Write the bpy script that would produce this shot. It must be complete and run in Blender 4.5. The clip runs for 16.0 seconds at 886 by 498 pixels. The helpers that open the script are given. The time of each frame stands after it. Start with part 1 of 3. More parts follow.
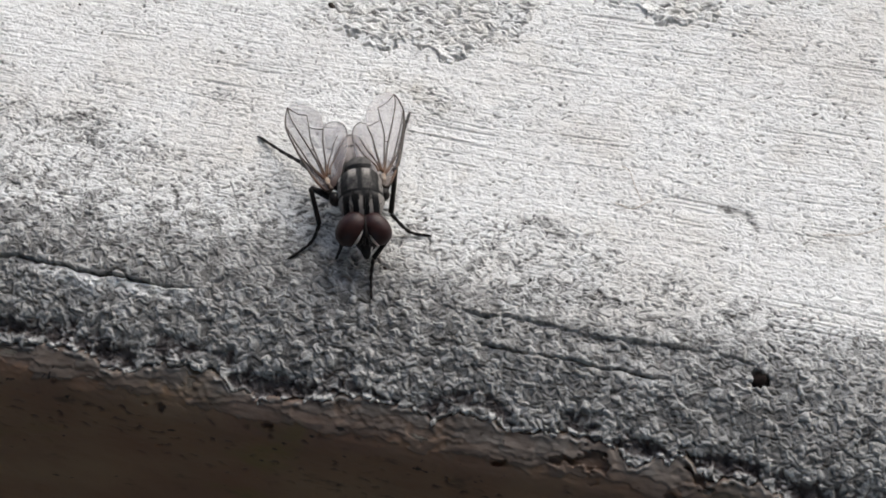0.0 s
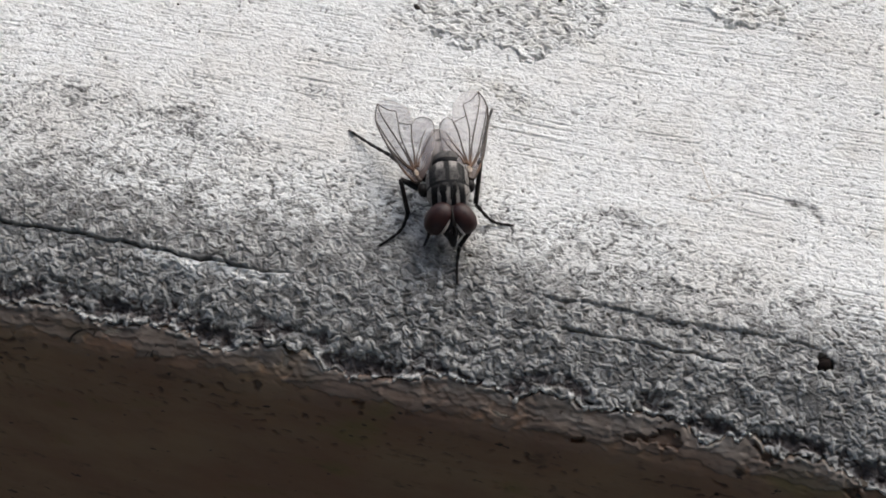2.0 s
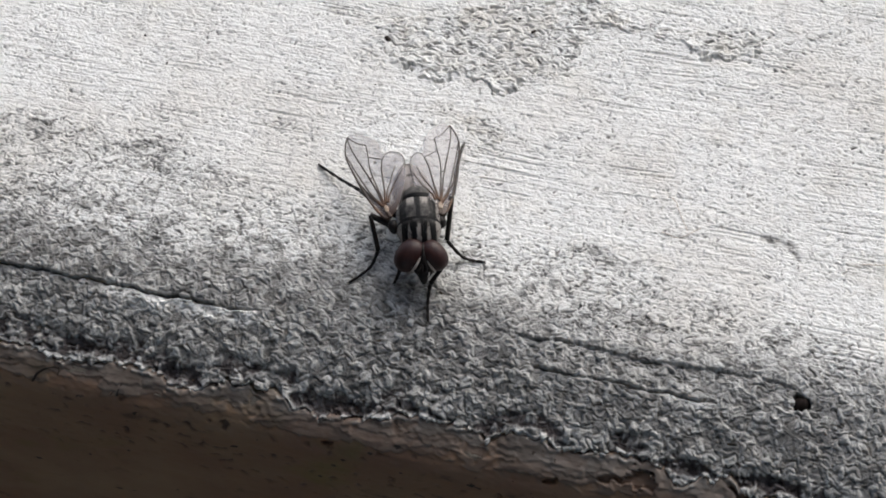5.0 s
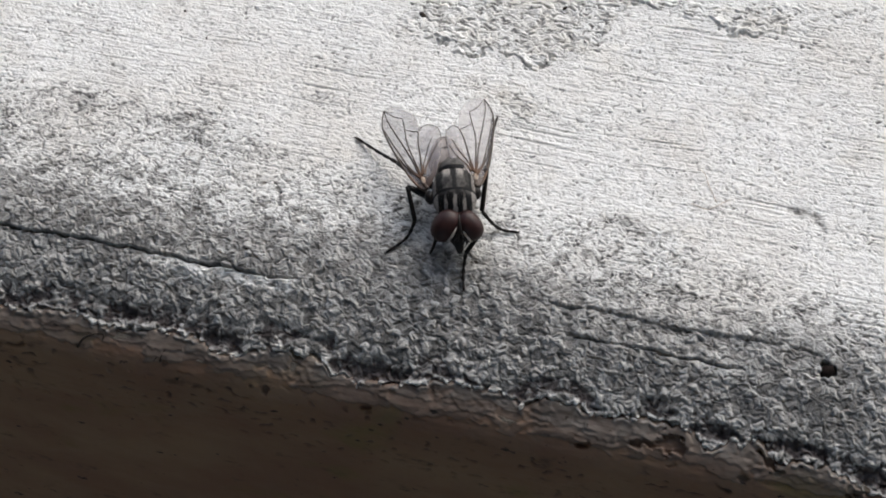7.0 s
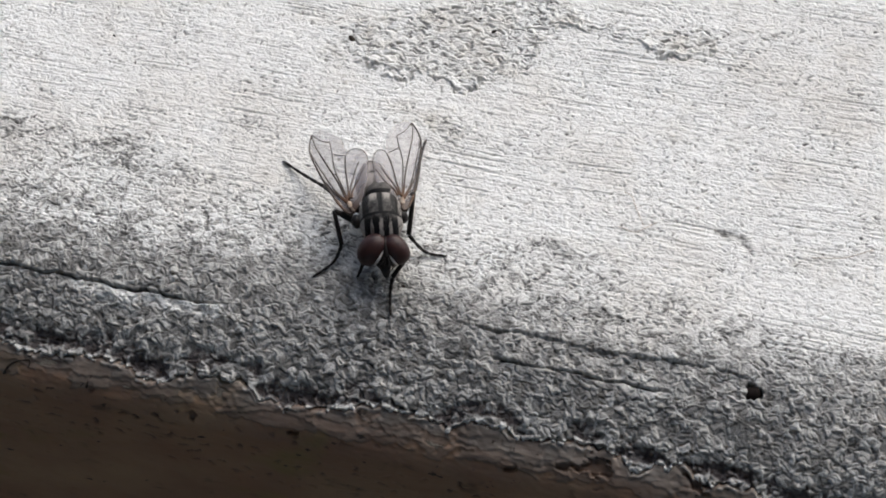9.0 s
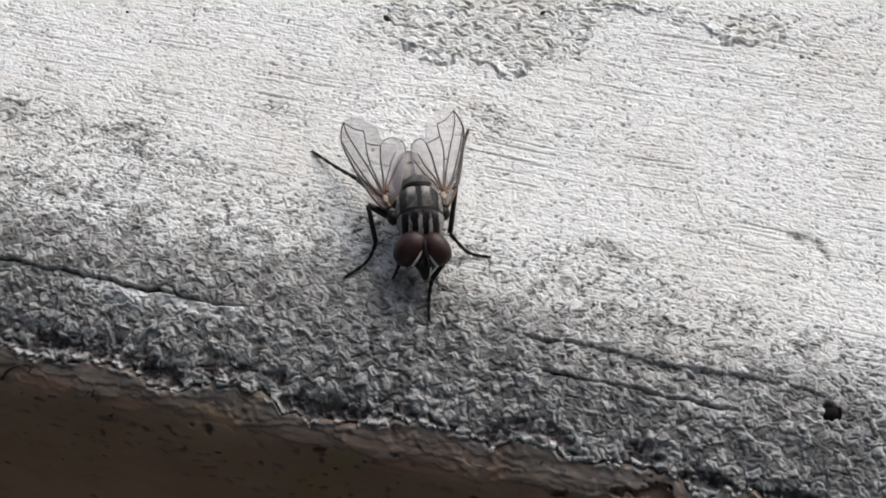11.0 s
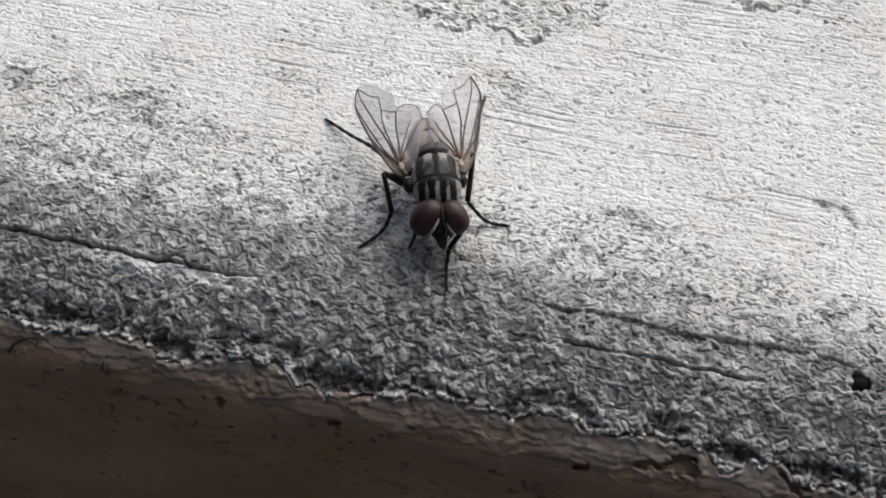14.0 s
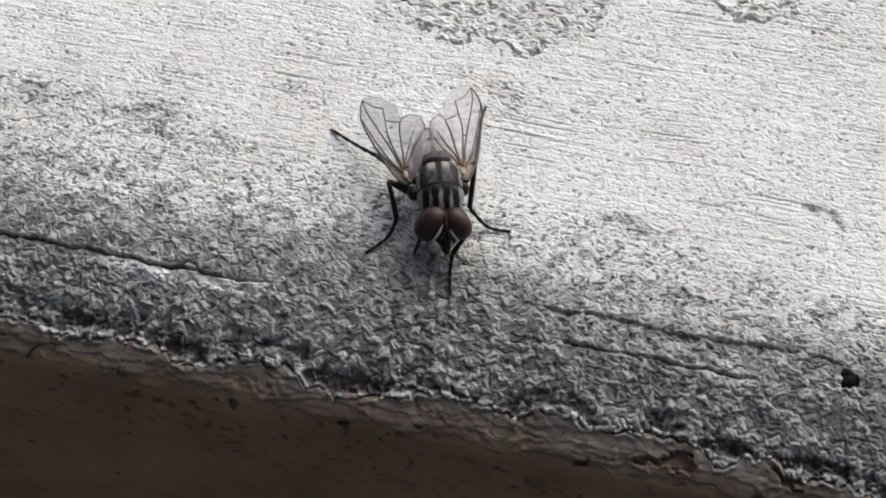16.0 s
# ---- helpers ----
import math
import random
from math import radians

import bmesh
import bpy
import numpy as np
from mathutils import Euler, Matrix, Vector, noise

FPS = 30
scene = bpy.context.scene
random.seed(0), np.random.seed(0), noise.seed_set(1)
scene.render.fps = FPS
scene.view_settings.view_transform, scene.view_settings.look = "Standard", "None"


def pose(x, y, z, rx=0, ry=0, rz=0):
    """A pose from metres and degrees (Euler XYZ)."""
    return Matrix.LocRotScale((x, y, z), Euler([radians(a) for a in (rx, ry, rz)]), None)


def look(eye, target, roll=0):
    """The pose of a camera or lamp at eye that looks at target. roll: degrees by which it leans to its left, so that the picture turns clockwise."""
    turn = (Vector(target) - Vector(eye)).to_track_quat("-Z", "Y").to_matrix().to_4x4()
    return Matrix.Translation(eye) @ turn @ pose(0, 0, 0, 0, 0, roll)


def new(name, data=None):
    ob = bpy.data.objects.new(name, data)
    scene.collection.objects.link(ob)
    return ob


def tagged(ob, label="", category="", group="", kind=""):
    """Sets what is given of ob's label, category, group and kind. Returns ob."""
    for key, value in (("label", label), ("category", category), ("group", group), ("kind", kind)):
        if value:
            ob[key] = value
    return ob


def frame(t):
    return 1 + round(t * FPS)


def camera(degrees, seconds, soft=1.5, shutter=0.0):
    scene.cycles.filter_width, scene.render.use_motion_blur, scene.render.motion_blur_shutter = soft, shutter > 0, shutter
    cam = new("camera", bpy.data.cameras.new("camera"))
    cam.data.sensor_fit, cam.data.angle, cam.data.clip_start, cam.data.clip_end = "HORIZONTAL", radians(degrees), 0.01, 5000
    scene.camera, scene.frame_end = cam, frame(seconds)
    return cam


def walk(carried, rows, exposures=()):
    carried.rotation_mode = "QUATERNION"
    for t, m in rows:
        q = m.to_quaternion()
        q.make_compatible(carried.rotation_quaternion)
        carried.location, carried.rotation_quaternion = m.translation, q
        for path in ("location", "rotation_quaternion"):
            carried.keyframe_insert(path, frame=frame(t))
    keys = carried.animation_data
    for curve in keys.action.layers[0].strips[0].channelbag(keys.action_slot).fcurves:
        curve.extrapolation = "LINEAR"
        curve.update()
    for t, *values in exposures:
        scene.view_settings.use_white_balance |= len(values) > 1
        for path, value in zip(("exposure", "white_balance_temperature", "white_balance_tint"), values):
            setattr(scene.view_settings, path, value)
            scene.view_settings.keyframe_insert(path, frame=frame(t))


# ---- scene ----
MM = 0.001
cam = camera(24.0, 16.0, soft=1.85)
# seconds, eye, target (millimetres), roll
PATH = [
    (0, (21.913, -48.345, 72.502), (3.438, -0.059, -0.990), -7.650),
    (0.5, (21.893, -49.033, 74.267), (2.825, 0.232, -0.623), -7.613),
    (1, (20.797, -50.054, 75.551), (1.575, -0.498, -0.742), -7.565),
    (1.5, (20.651, -51.239, 76.318), (0.439, -1.278, -0.959), -8.103),
    (2, (20.777, -52.130, 76.912), (-0.026, -1.453, -0.958), -8.254),
    (2.5, (20.372, -51.951, 77.126), (-0.421, -1.395, -0.811), -8.310),
    (3, (20.728, -50.990, 77.261), (0.635, -0.174, -0.282), -7.703),
    (3.5, (21.154, -50.326, 77.195), (1.134, 1.265, 0.534), -7.502),
    (4, (20.675, -49.677, 76.199), (1.395, 0.504, -0.035), -7.312),
    (4.2, (20.439, -49.790, 76.095), (0.760, 0.609, 0.201), -7.479),
    (6.3, (21.171, -51.034, 77.140), (1.850, 0.246, -0.322), -6.972),
    (6.5, (20.622, -51.170, 77.692), (1.402, 0.321, -0.148), -6.902),
    (7, (20.039, -52.377, 78.003), (-0.353, -1.291, -0.761), -7.687),
    (7.5, (20.425, -53.593, 78.103), (0.177, -2.279, -1.561), -7.359),
    (8, (20.759, -54.391, 78.286), (0.887, -2.822, -2.112), -6.996),
    (8.5, (21.806, -53.844, 77.951), (1.880, -2.003, -1.840), -6.904),
    (9, (21.823, -51.704, 77.766), (2.670, 0.470, -0.388), -6.660),
    (9.2, (21.533, -51.174, 77.718), (2.404, 0.922, -0.016), -6.784),
    (11.3, (17.710, -46.954, 69.209), (0.675, -0.108, -0.242), -5.659),
    (11.5, (17.274, -46.496, 68.507), (0.470, -0.032, -0.138), -5.582),
    (12, (16.765, -45.971, 67.972), (-1.467, -0.026, 0.361), -7.149),
    (12.5, (16.610, -45.179, 67.662), (-0.714, -0.055, 0.142), -6.672),
    (13, (17.010, -45.367, 68.113), (-0.055, 0.406, 0.286), -6.290),
    (13.5, (16.966, -46.620, 68.119), (0.097, -0.992, -0.692), -6.012),
    (14, (17.479, -47.558, 68.270), (0.455, -1.216, -0.945), -6.017),
    (14.5, (18.172, -47.599, 69.831), (1.254, -0.060, -0.355), -5.777),
    (15, (17.975, -48.298, 69.983), (1.341, -0.497, -0.670), -5.672),
    (15.5, (17.620, -48.336, 70.237), (0.736, -0.608, -0.594), -5.933),
    (16, (17.491, -49.419, 70.877), (0.285, -1.078, -0.808), -5.945),
]
walk(cam, [(t, look([MM * v for v in eye], [MM * v for v in target], roll)) for t, eye, target, roll in PATH], [(0.0, 0.40, 6520, 8.0), (16.0, 0.40, 6520, 8.0)])


# ---- light ----
# Overcast daylight enters through an added window opening behind the sill; the dim room behind the camera is unseen and
# added.
world = bpy.data.worlds.new("sky")
world.use_nodes = True
scene.world = world
wn, wl = world.node_tree.nodes, world.node_tree.links
sky = wn.new("ShaderNodeTexSky")
sky.sky_type, sky.sun_disc = "NISHITA", False
sky.sun_elevation, sky.sun_rotation = radians(40), radians(19)
sky.dust_density = 2.7
wl.new(sky.outputs[0], wn["Background"].inputs[0])
wn["Background"].inputs[1].default_value = 0.15
sun = new("sun", bpy.data.lights.new("sun", "SUN"))
sun.data.energy, sun.data.angle, sun.data.color = 1.5, radians(48), (1.0, 0.985, 0.96)
sun.matrix_world = look((0.95, 2.75, 2.55), (0, 0, 0))


# ---- materials ----
class Nodes:
    """A short way to wire a material's nodes."""

    def __init__(self, name):
        self.mat = bpy.data.materials.new(name)
        self.mat.use_nodes = True
        self.tree = self.mat.node_tree
        self.bsdf = self.tree.nodes["Principled BSDF"]
        self.coord = self.tree.nodes.new("ShaderNodeTexCoord").outputs["Object"]

    def put(self, socket, value):
        if isinstance(value, bpy.types.NodeSocket):
            self.tree.links.new(value, socket)
        elif isinstance(value, tuple) and len(value) == 3 and socket.type == "RGBA":
            socket.default_value = (*value, 1)
        else:
            socket.default_value = value

    def noise(self, per_mm, detail=4, rough=0.6, stretch=(1, 1, 1)):
        m = self.tree.nodes.new("ShaderNodeMapping")
        self.put(m.inputs["Vector"], self.coord)
        m.inputs["Scale"].default_value = [1000 * per_mm * s for s in stretch]
        n = self.tree.nodes.new("ShaderNodeTexNoise")
        self.put(n.inputs["Vector"], m.outputs[0])
        n.inputs["Scale"].default_value, n.inputs["Detail"].default_value = 1.0, detail
        n.inputs["Roughness"].default_value = rough
        return n.outputs["Fac"]

    def ramp(self, fac, low, high):
        n = self.tree.nodes.new("ShaderNodeMapRange")
        n.interpolation_type = "SMOOTHSTEP"
        self.put(n.inputs["Value"], fac)
        n.inputs["From Min"].default_value, n.inputs["From Max"].default_value = low, high
        return n.outputs[0]

    def math(self, op, a, b):
        n = self.tree.nodes.new("ShaderNodeMath")
        n.operation = op
        self.put(n.inputs[0], a), self.put(n.inputs[1], b)
        return n.outputs[0]

    def mix(self, fac, a, b):
        n = self.tree.nodes.new("ShaderNodeMix")
        n.data_type = "RGBA"
        self.put(n.inputs[0], fac), self.put(n.inputs[6], a), self.put(n.inputs[7], b)
        return n.outputs[2]

    def attribute(self, name):
        n = self.tree.nodes.new("ShaderNodeAttribute")
        n.attribute_name = name
        return n.outputs["Fac"]

    def bump(self, height, mm, strength=1.0):
        n = self.tree.nodes.new("ShaderNodeBump")
        self.put(n.inputs["Height"], height)
        n.inputs["Distance"].default_value, n.inputs["Strength"].default_value = mm * MM, strength
        self.put(self.bsdf.inputs["Normal"], n.outputs[0])

    def surface(self, colour, rough=0.8, spec=0.5):
        self.put(self.bsdf.inputs["Base Color"], colour)
        self.put(self.bsdf.inputs["Roughness"], rough)
        self.bsdf.inputs["Specular IOR Level"].default_value = spec
        return self.mat


def cement_material():
    n = Nodes("whitewashed_cement")
    white = n.mix(n.ramp(n.noise(0.12, 3), 0.42, 0.68), (0.83, 0.832, 0.818), (0.765, 0.75, 0.72))
    white = n.mix(n.math("MULTIPLY", n.ramp(n.noise(2.2, 5, 0.7, (0.7, 1, 1)), 0.45, 0.78), 0.55), white, (0.45, 0.45, 0.44))
    white = n.mix(n.math("MULTIPLY", n.attribute("stain"), n.ramp(n.noise(0.5, 4), 0.3, 0.7)), white, (0.655, 0.625, 0.565))
    raw = n.mix(n.ramp(n.noise(1.6, 4), 0.35, 0.7), (0.138, 0.135, 0.130), (0.322, 0.315, 0.305))
    raw = n.mix(n.ramp(n.attribute("tone"), 0.25, 0.95), raw, (0.50, 0.497, 0.485))
    worn = n.math("ADD", n.attribute("wear_shade"), n.math("MULTIPLY", n.math("SUBTRACT", n.noise(3.0, 3, 0.7), 0.5), 0.5))
    colour = n.mix(n.ramp(worn, 0.15, 0.85), white, raw)
    fleck = n.ramp(n.noise(3.4, 2, 0.5, (0.45, 1.5, 1)), 0.66, 0.74)
    colour = n.mix(n.math("MULTIPLY", fleck, 0.55), colour, (0.13, 0.125, 0.12))
    # Hollows and caves above the lip get a near-black purple-brown.
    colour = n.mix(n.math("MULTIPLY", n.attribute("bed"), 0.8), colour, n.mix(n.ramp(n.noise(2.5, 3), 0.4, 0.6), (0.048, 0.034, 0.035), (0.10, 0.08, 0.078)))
    n.bump(n.noise(7.0, 4, 0.7), 0.036, 0.9)
    return n.surface(colour, 0.9, 0.25)


def brown_material():
    n = Nodes("old_brown_paint")
    c = n.mix(n.ramp(n.noise(0.22, 5, 0.6, (0.6, 1, 1)), 0.35, 0.7), (0.236, 0.137, 0.090), (0.300, 0.200, 0.126))
    c = n.mix(n.ramp(n.noise(0.9, 4, 0.7, (0.5, 1, 1)), 0.55, 0.75), c, (0.13, 0.080, 0.050))
    c = n.mix(n.math("MULTIPLY", n.ramp(n.noise(0.3, 3, 0.5, (0.6, 1, 1)), 0.56, 0.68), 0.7), c, (0.20, 0.155, 0.062))
    ash = n.mix(n.ramp(n.noise(1.1, 5, 0.65, (0.45, 1, 1)), 0.35, 0.68), (0.108, 0.090, 0.078), (0.215, 0.190, 0.170))
    c = n.mix(n.math("MULTIPLY", n.attribute("crust"), n.ramp(n.noise(0.5, 4, 0.6, (0.5, 1, 1)), 0.05, 0.38)), c, ash)
    c = n.mix(n.math("MULTIPLY", n.attribute("fringe"), n.ramp(n.noise(2.0, 3), 0.25, 0.5)), c, (0.38, 0.355, 0.33))
    # Dents and broken holes are also coloured darker than the paint.
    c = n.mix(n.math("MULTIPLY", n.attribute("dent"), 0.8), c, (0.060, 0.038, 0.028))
    c = n.mix(n.ramp(n.noise(1.7, 4, 0.6, (0.6, 1, 1)), 0.66, 0.70), c, (0.035, 0.024, 0.018))
    n.bump(n.noise(5.0, 3, 0.6, (0.5, 1, 1)), 0.03, 0.6)
    return n.surface(c, 0.6, 0.35)


def plain(name, colour, rough=0.8, spec=0.4, per_mm=0.0, other=None, bump=0.0):
    n = Nodes(name)
    c = colour
    if other:
        c = n.mix(n.ramp(n.noise(per_mm, 4), 0.35, 0.65), colour, other)
    if bump:
        n.bump(n.noise(per_mm * 3, 3), bump, 0.6)
    return n.surface(c, rough, spec)


def membrane_material():
    n = Nodes("wing_membrane")
    c = n.mix(n.attribute("root"), (0.36, 0.33, 0.34), (0.085, 0.048, 0.031))
    fac = n.math("ADD", n.math("MULTIPLY", n.attribute("root"), 0.6), n.math("MULTIPLY", n.noise(1.2, 3), 0.10))
    n.put(n.bsdf.inputs["Alpha"], n.math("ADD", fac, n.math("ADD", 0.17, n.math("MULTIPLY", n.attribute("fold"), 0.15))))
    n.bump(n.noise(2.0, 2), 0.03, 0.5)
    return n.surface(c, 0.42, 0.45)


def vein_material():
    n = Nodes("wing_vein")
    dark = n.mix(n.noise(2.0, 3), (0.022, 0.016, 0.013), (0.055, 0.036, 0.024))
    return n.surface(n.mix(n.attribute("root"), dark, (0.110, 0.050, 0.022)), 0.5, 0.4)


def body_material(name, dark, pale, per_mm, rough=0.55):
    """Dusted black cuticle: the attribute 'dust' carries the bands, the stripes and the thorax's painted front shade.
    """
    n = Nodes(name)
    d = n.math("ADD", n.attribute("dust"), n.math("MULTIPLY", n.math("SUBTRACT", n.noise(per_mm, 4, 0.65), 0.5), 0.45))
    n.bump(n.noise(per_mm * 2.5, 3), 0.02, 0.7)
    return n.surface(n.mix(n.ramp(d, 0.2, 0.85), dark, pale), rough, 0.16)


cement = cement_material()
brown = brown_material()
membrane = membrane_material()
thorax_skin = body_material("thorax_cuticle", (0.005, 0.005, 0.006), (0.29, 0.268, 0.25), 5.0)
abdomen_skin = body_material("abdomen_cuticle", (0.02, 0.018, 0.017), (0.40, 0.36, 0.345), 4.0)
face_skin = body_material("face_cuticle", (0.015, 0.012, 0.012), (0.62, 0.57, 0.53), 4.0, 0.4)
eye_skin = plain("compound_eye", (0.034, 0.012, 0.011), 0.48, 0.3, 3.0, (0.022, 0.008, 0.008), 0.012)
black = plain("black_cuticle", (0.008, 0.007, 0.007), 0.42, 0.18, 6.0, (0.018, 0.014, 0.013), 0.01)
vein_skin = vein_material()
calypter_skin = plain("calypter", (0.50, 0.43, 0.36), 0.55, 0.3, 6.0, (0.28, 0.20, 0.14))
dirt = plain("dark_dirt", (0.025, 0.021, 0.018), 0.85, 0.3, 6.0, (0.06, 0.045, 0.035), 0.02)
seed_skin = plain("seed_brown", (0.014, 0.009, 0.008), 0.85, 0.12, 5.0, (0.008, 0.006, 0.005), 0.03)
fibre_skin = plain("fibre", (0.50, 0.42, 0.34), 0.7, 0.3)
plaster = plain("room_plaster", (0.66, 0.58, 0.48), 0.9, 0.2, 0.02, (0.58, 0.50, 0.41))
board = plain("room_floor", (0.42, 0.34, 0.26), 0.7, 0.3, 0.02, (0.34, 0.27, 0.20))
earth = plain("yard_ground", (0.22, 0.21, 0.19), 0.95, 0.2, 0.003, (0.16, 0.16, 0.14))


# ---- numeric noise ----
def lattice(ix, iy, seed):
    h = (ix.astype(np.int64) * 374761393 + iy.astype(np.int64) * 668265263 + seed * 2147483647) & 0xFFFFFFFF
    h = ((h ^ (h >> 13)) * 1274126177) & 0xFFFFFFFF
    return ((h ^ (h >> 16)) & 0xFFFF) / 65535.0


def perlin(x, y, seed=0):
    """Gradient noise, about -1 to 1."""
    x, y = np.broadcast_arrays(np.asarray(x, float), np.asarray(y, float))
    x0, y0 = np.floor(x), np.floor(y)
    fx, fy = x - x0, y - y0
    u, v = fx * fx * fx * (fx * (fx * 6 - 15) + 10), fy * fy * fy * (fy * (fy * 6 - 15) + 10)

    def corner(i, j):
        a = lattice(x0 + i, y0 + j, seed) * 2 * np.pi
        return np.cos(a) * (fx - i) + np.sin(a) * (fy - j)

    low = corner(0, 0) * (1 - u) + corner(1, 0) * u
    high = corner(0, 1) * (1 - u) + corner(1, 1) * u
    return 1.5 * (low * (1 - v) + high * v)


def fbm(x, y, seed=0, octaves=3):
    return sum(0.5**k * perlin(x * 2**k, y * 2**k, seed + 17 * k) for k in range(octaves))


def grains(x, y, size, seed):
    """Cells of loose stones: the distance to the nearest stone's middle, in cells, and that stone's own number."""
    x, y = np.asarray(x, float) / size, np.asarray(y, float) / size
    x0, y0 = np.floor(x), np.floor(y)
    best, own = np.full(x.shape, 9.0), np.zeros(x.shape)
    for i in (-1, 0, 1):
        for j in (-1, 0, 1):
            a, b = lattice(x0 + i, y0 + j, seed), lattice(x0 + i, y0 + j, seed + 1)
            d = (x - x0 - i - 0.15 - 0.7 * a) ** 2 + (y - y0 - j - 0.15 - 0.7 * b) ** 2
            nearer = d < best
            best, own = np.where(nearer, d, best), np.where(nearer, lattice(x0 + i, y0 + j, seed + 2), own)
    return np.sqrt(best), own


def domes(x, y, size, seed):
    d, own = grains(x, y, size, seed)
    return np.sqrt(np.clip(1 - (d / (0.45 + 0.35 * own)) ** 2, 0, 1)) * (0.35 + 0.9 * own)


def grit(x, y, size, seed):
    """Angular grains: flat tops, each tilted its own way, with narrow gaps between; also each grain's own number."""
    x, y = np.asarray(x, float) / size, np.asarray(y, float) / size
    x0, y0 = np.floor(x), np.floor(y)
    best, second = np.full(x.shape, 9.0), np.full(x.shape, 9.0)
    own, tilt = np.zeros(x.shape), np.zeros(x.shape)
    for i in (-1, 0, 1):
        for j in (-1, 0, 1):
            dx, dy = x - x0 - i - lattice(x0 + i, y0 + j, seed), y - y0 - j - lattice(x0 + i, y0 + j, seed + 1)
            d = np.maximum(np.abs(dx + 0.3 * dy), np.abs(dy - 0.2 * dx)) * 0.6 + 0.4 * np.hypot(dx, dy)
            mine, lean = lattice(x0 + i, y0 + j, seed + 2), 2 * np.pi * lattice(x0 + i, y0 + j, seed + 3)
            nearer = d < best
            second = np.where(nearer, best, np.minimum(second, d))
            tilt = np.where(nearer, np.cos(lean) * dx + np.sin(lean) * dy, tilt)
            own, best = np.where(nearer, mine, own), np.where(nearer, d, best)
    gap = np.clip((second - best) / 0.22, 0, 1)
    return (gap * (2 - gap)) * (0.25 + 0.75 * own) + 0.55 * tilt * gap, own


def step(a, b, v):
    t = np.clip((v - a) / (b - a), 0, 1)
    return t * t * (3 - 2 * t)


# ---- the sill's surface, in millimetres ----
def section(y):
    """Height of the sill's section: flat, then rounding over towards the room."""
    return np.where(y < -1.0, -0.043 * (y + 1.0) ** 2, 0.0)


# the broken lip's line along the sill
LIP_X = [-27, -19.5, -18.2, -16.7, -15.2, -13.8, -12.4, -11.0, -9.8, -8.9, -8.1, -7.1, -5.5, -4.4, -3.9, -2.6, -1.5, 0.0, 1.0, 2.6, 3.7, 4.5, 5.1, 5.8, 7.1, 7.9, 9.2, 11.0, 12.5, 13.2, 14.1, 15.3, 15.9, 16.6, 17.2, 17.9, 19.2, 19.8, 20.3, 22.0, 27]
LIP_Y = [-7.9, -8.05, -7.80, -7.71, -8.07, -7.96, -7.81, -7.72, -8.08, -8.28, -8.09, -7.65, -7.61, -7.63, -8.08, -8.23, -8.18, -7.95, -7.52, -7.63, -7.50, -7.72, -7.90, -7.51, -7.45, -7.69, -7.69, -7.46, -7.57, -8.12, -7.92, -7.50, -7.88, -8.22, -8.02, -7.93, -8.14, -8.28, -8.60, -8.62, -8.4]


def lip(x):
    wander = x + 0.25 * perlin(x / 0.8, 0.5, 3)
    return np.interp(wander, LIP_X, LIP_Y) + (0.10 + 0.05 * step(8.0, 12.0, x)) * perlin(x / 0.6, 1.5, 4) + (0.08 + 0.05 * step(8.0, 12.0, x)) * perlin(x / 0.27, 2.5, 5) + 0.04 * perlin(x / 0.11, 3.5, 6)


def pocket(x):
    """Where the old render has broken away under the lip: 1 in a pocket."""
    return step(0.02, 0.45, perlin(x / 2.0, 0.3, 208) + 0.35 * perlin(x / 0.6, 0.8, 209) + 0.25 * step(9.0, 14.0, x))


NEAR_X = [-7, -6.5, -5.2, -3.7, -2.2, -0.6, 0.1, 1.0, 2.0, 3.0, 4.2, 4.6, 5.0, 5.8, 6.5, 8.0, 9.1, 9.5, 10.6, 12.4, 12.8, 13.2, 14.3]
NEAR_Y = [11.0, 10.4, 10.3, 10.1, 9.93, 10.1, 9.9, 9.38, 10.0, 10.4, 11.2, 13.4, 14.6, 14.6, 14.3, 14.05, 14.1, 13.66, 13.53, 13.9, 14.7, 15.6, 15.9]
FAR_X = [-7, -5, -3.3, -2, -0.3, 0.4, 1.7, 3.0, 4.7, 6.5, 9.3, 11.8, 13.9]
FAR_Y = [11.0, 12.8, 14.0, 14.5, 14.9, 16.8, 18.4, 18.0, 16.2, 15.3, 15.1, 15.7, 15.9]


def patch_near(x):
    """The mortar's edge on the room's side."""
    return np.interp(x, NEAR_X, NEAR_Y)


def patch(x, y):
    """The rough patch where the whitewash has broken away from the mortar, and a smaller one beside it."""
    w = 0.55 * fbm(x / 1.1, y / 0.9, 21) + 0.25 * perlin(x / 0.35, y / 0.28, 22)
    inside = step(0.0, 0.25, y - patch_near(x) + w) * step(-0.2, 0.7, np.interp(x, FAR_X, FAR_Y) - y + 1.4 * w) * step(-7.0, -4.6, x + 2 * w)
    small = step(0.25, 0.6, np.exp(-(((x - 1.0 - 0.35 * (7.2 - y)) / 1.25) ** 2 + ((y - 7.2) / 1.35) ** 2)) + 0.7 * w - 0.22)
    return inside, small


def groove(x, y, line, start, end, half, seed):
    """A furrow along the sill: 1 in its bed."""
    mid = line + 0.16 * perlin(x / 1.7, 0.3, seed) + 0.06 * perlin(x / 0.4, 0.7, seed + 1)
    along = step(start - 0.6, start + 0.6, x) * step(end + 0.5, end - 0.5, x) * np.clip(0.65 + 1.0 * perlin(x / 1.1, 9.1, seed + 2) + 0.5 * perlin(x / 0.35, 4.1, seed + 3), 0, 1.2)
    return along * np.exp(-(((y - mid) / half) ** 2)), mid, along


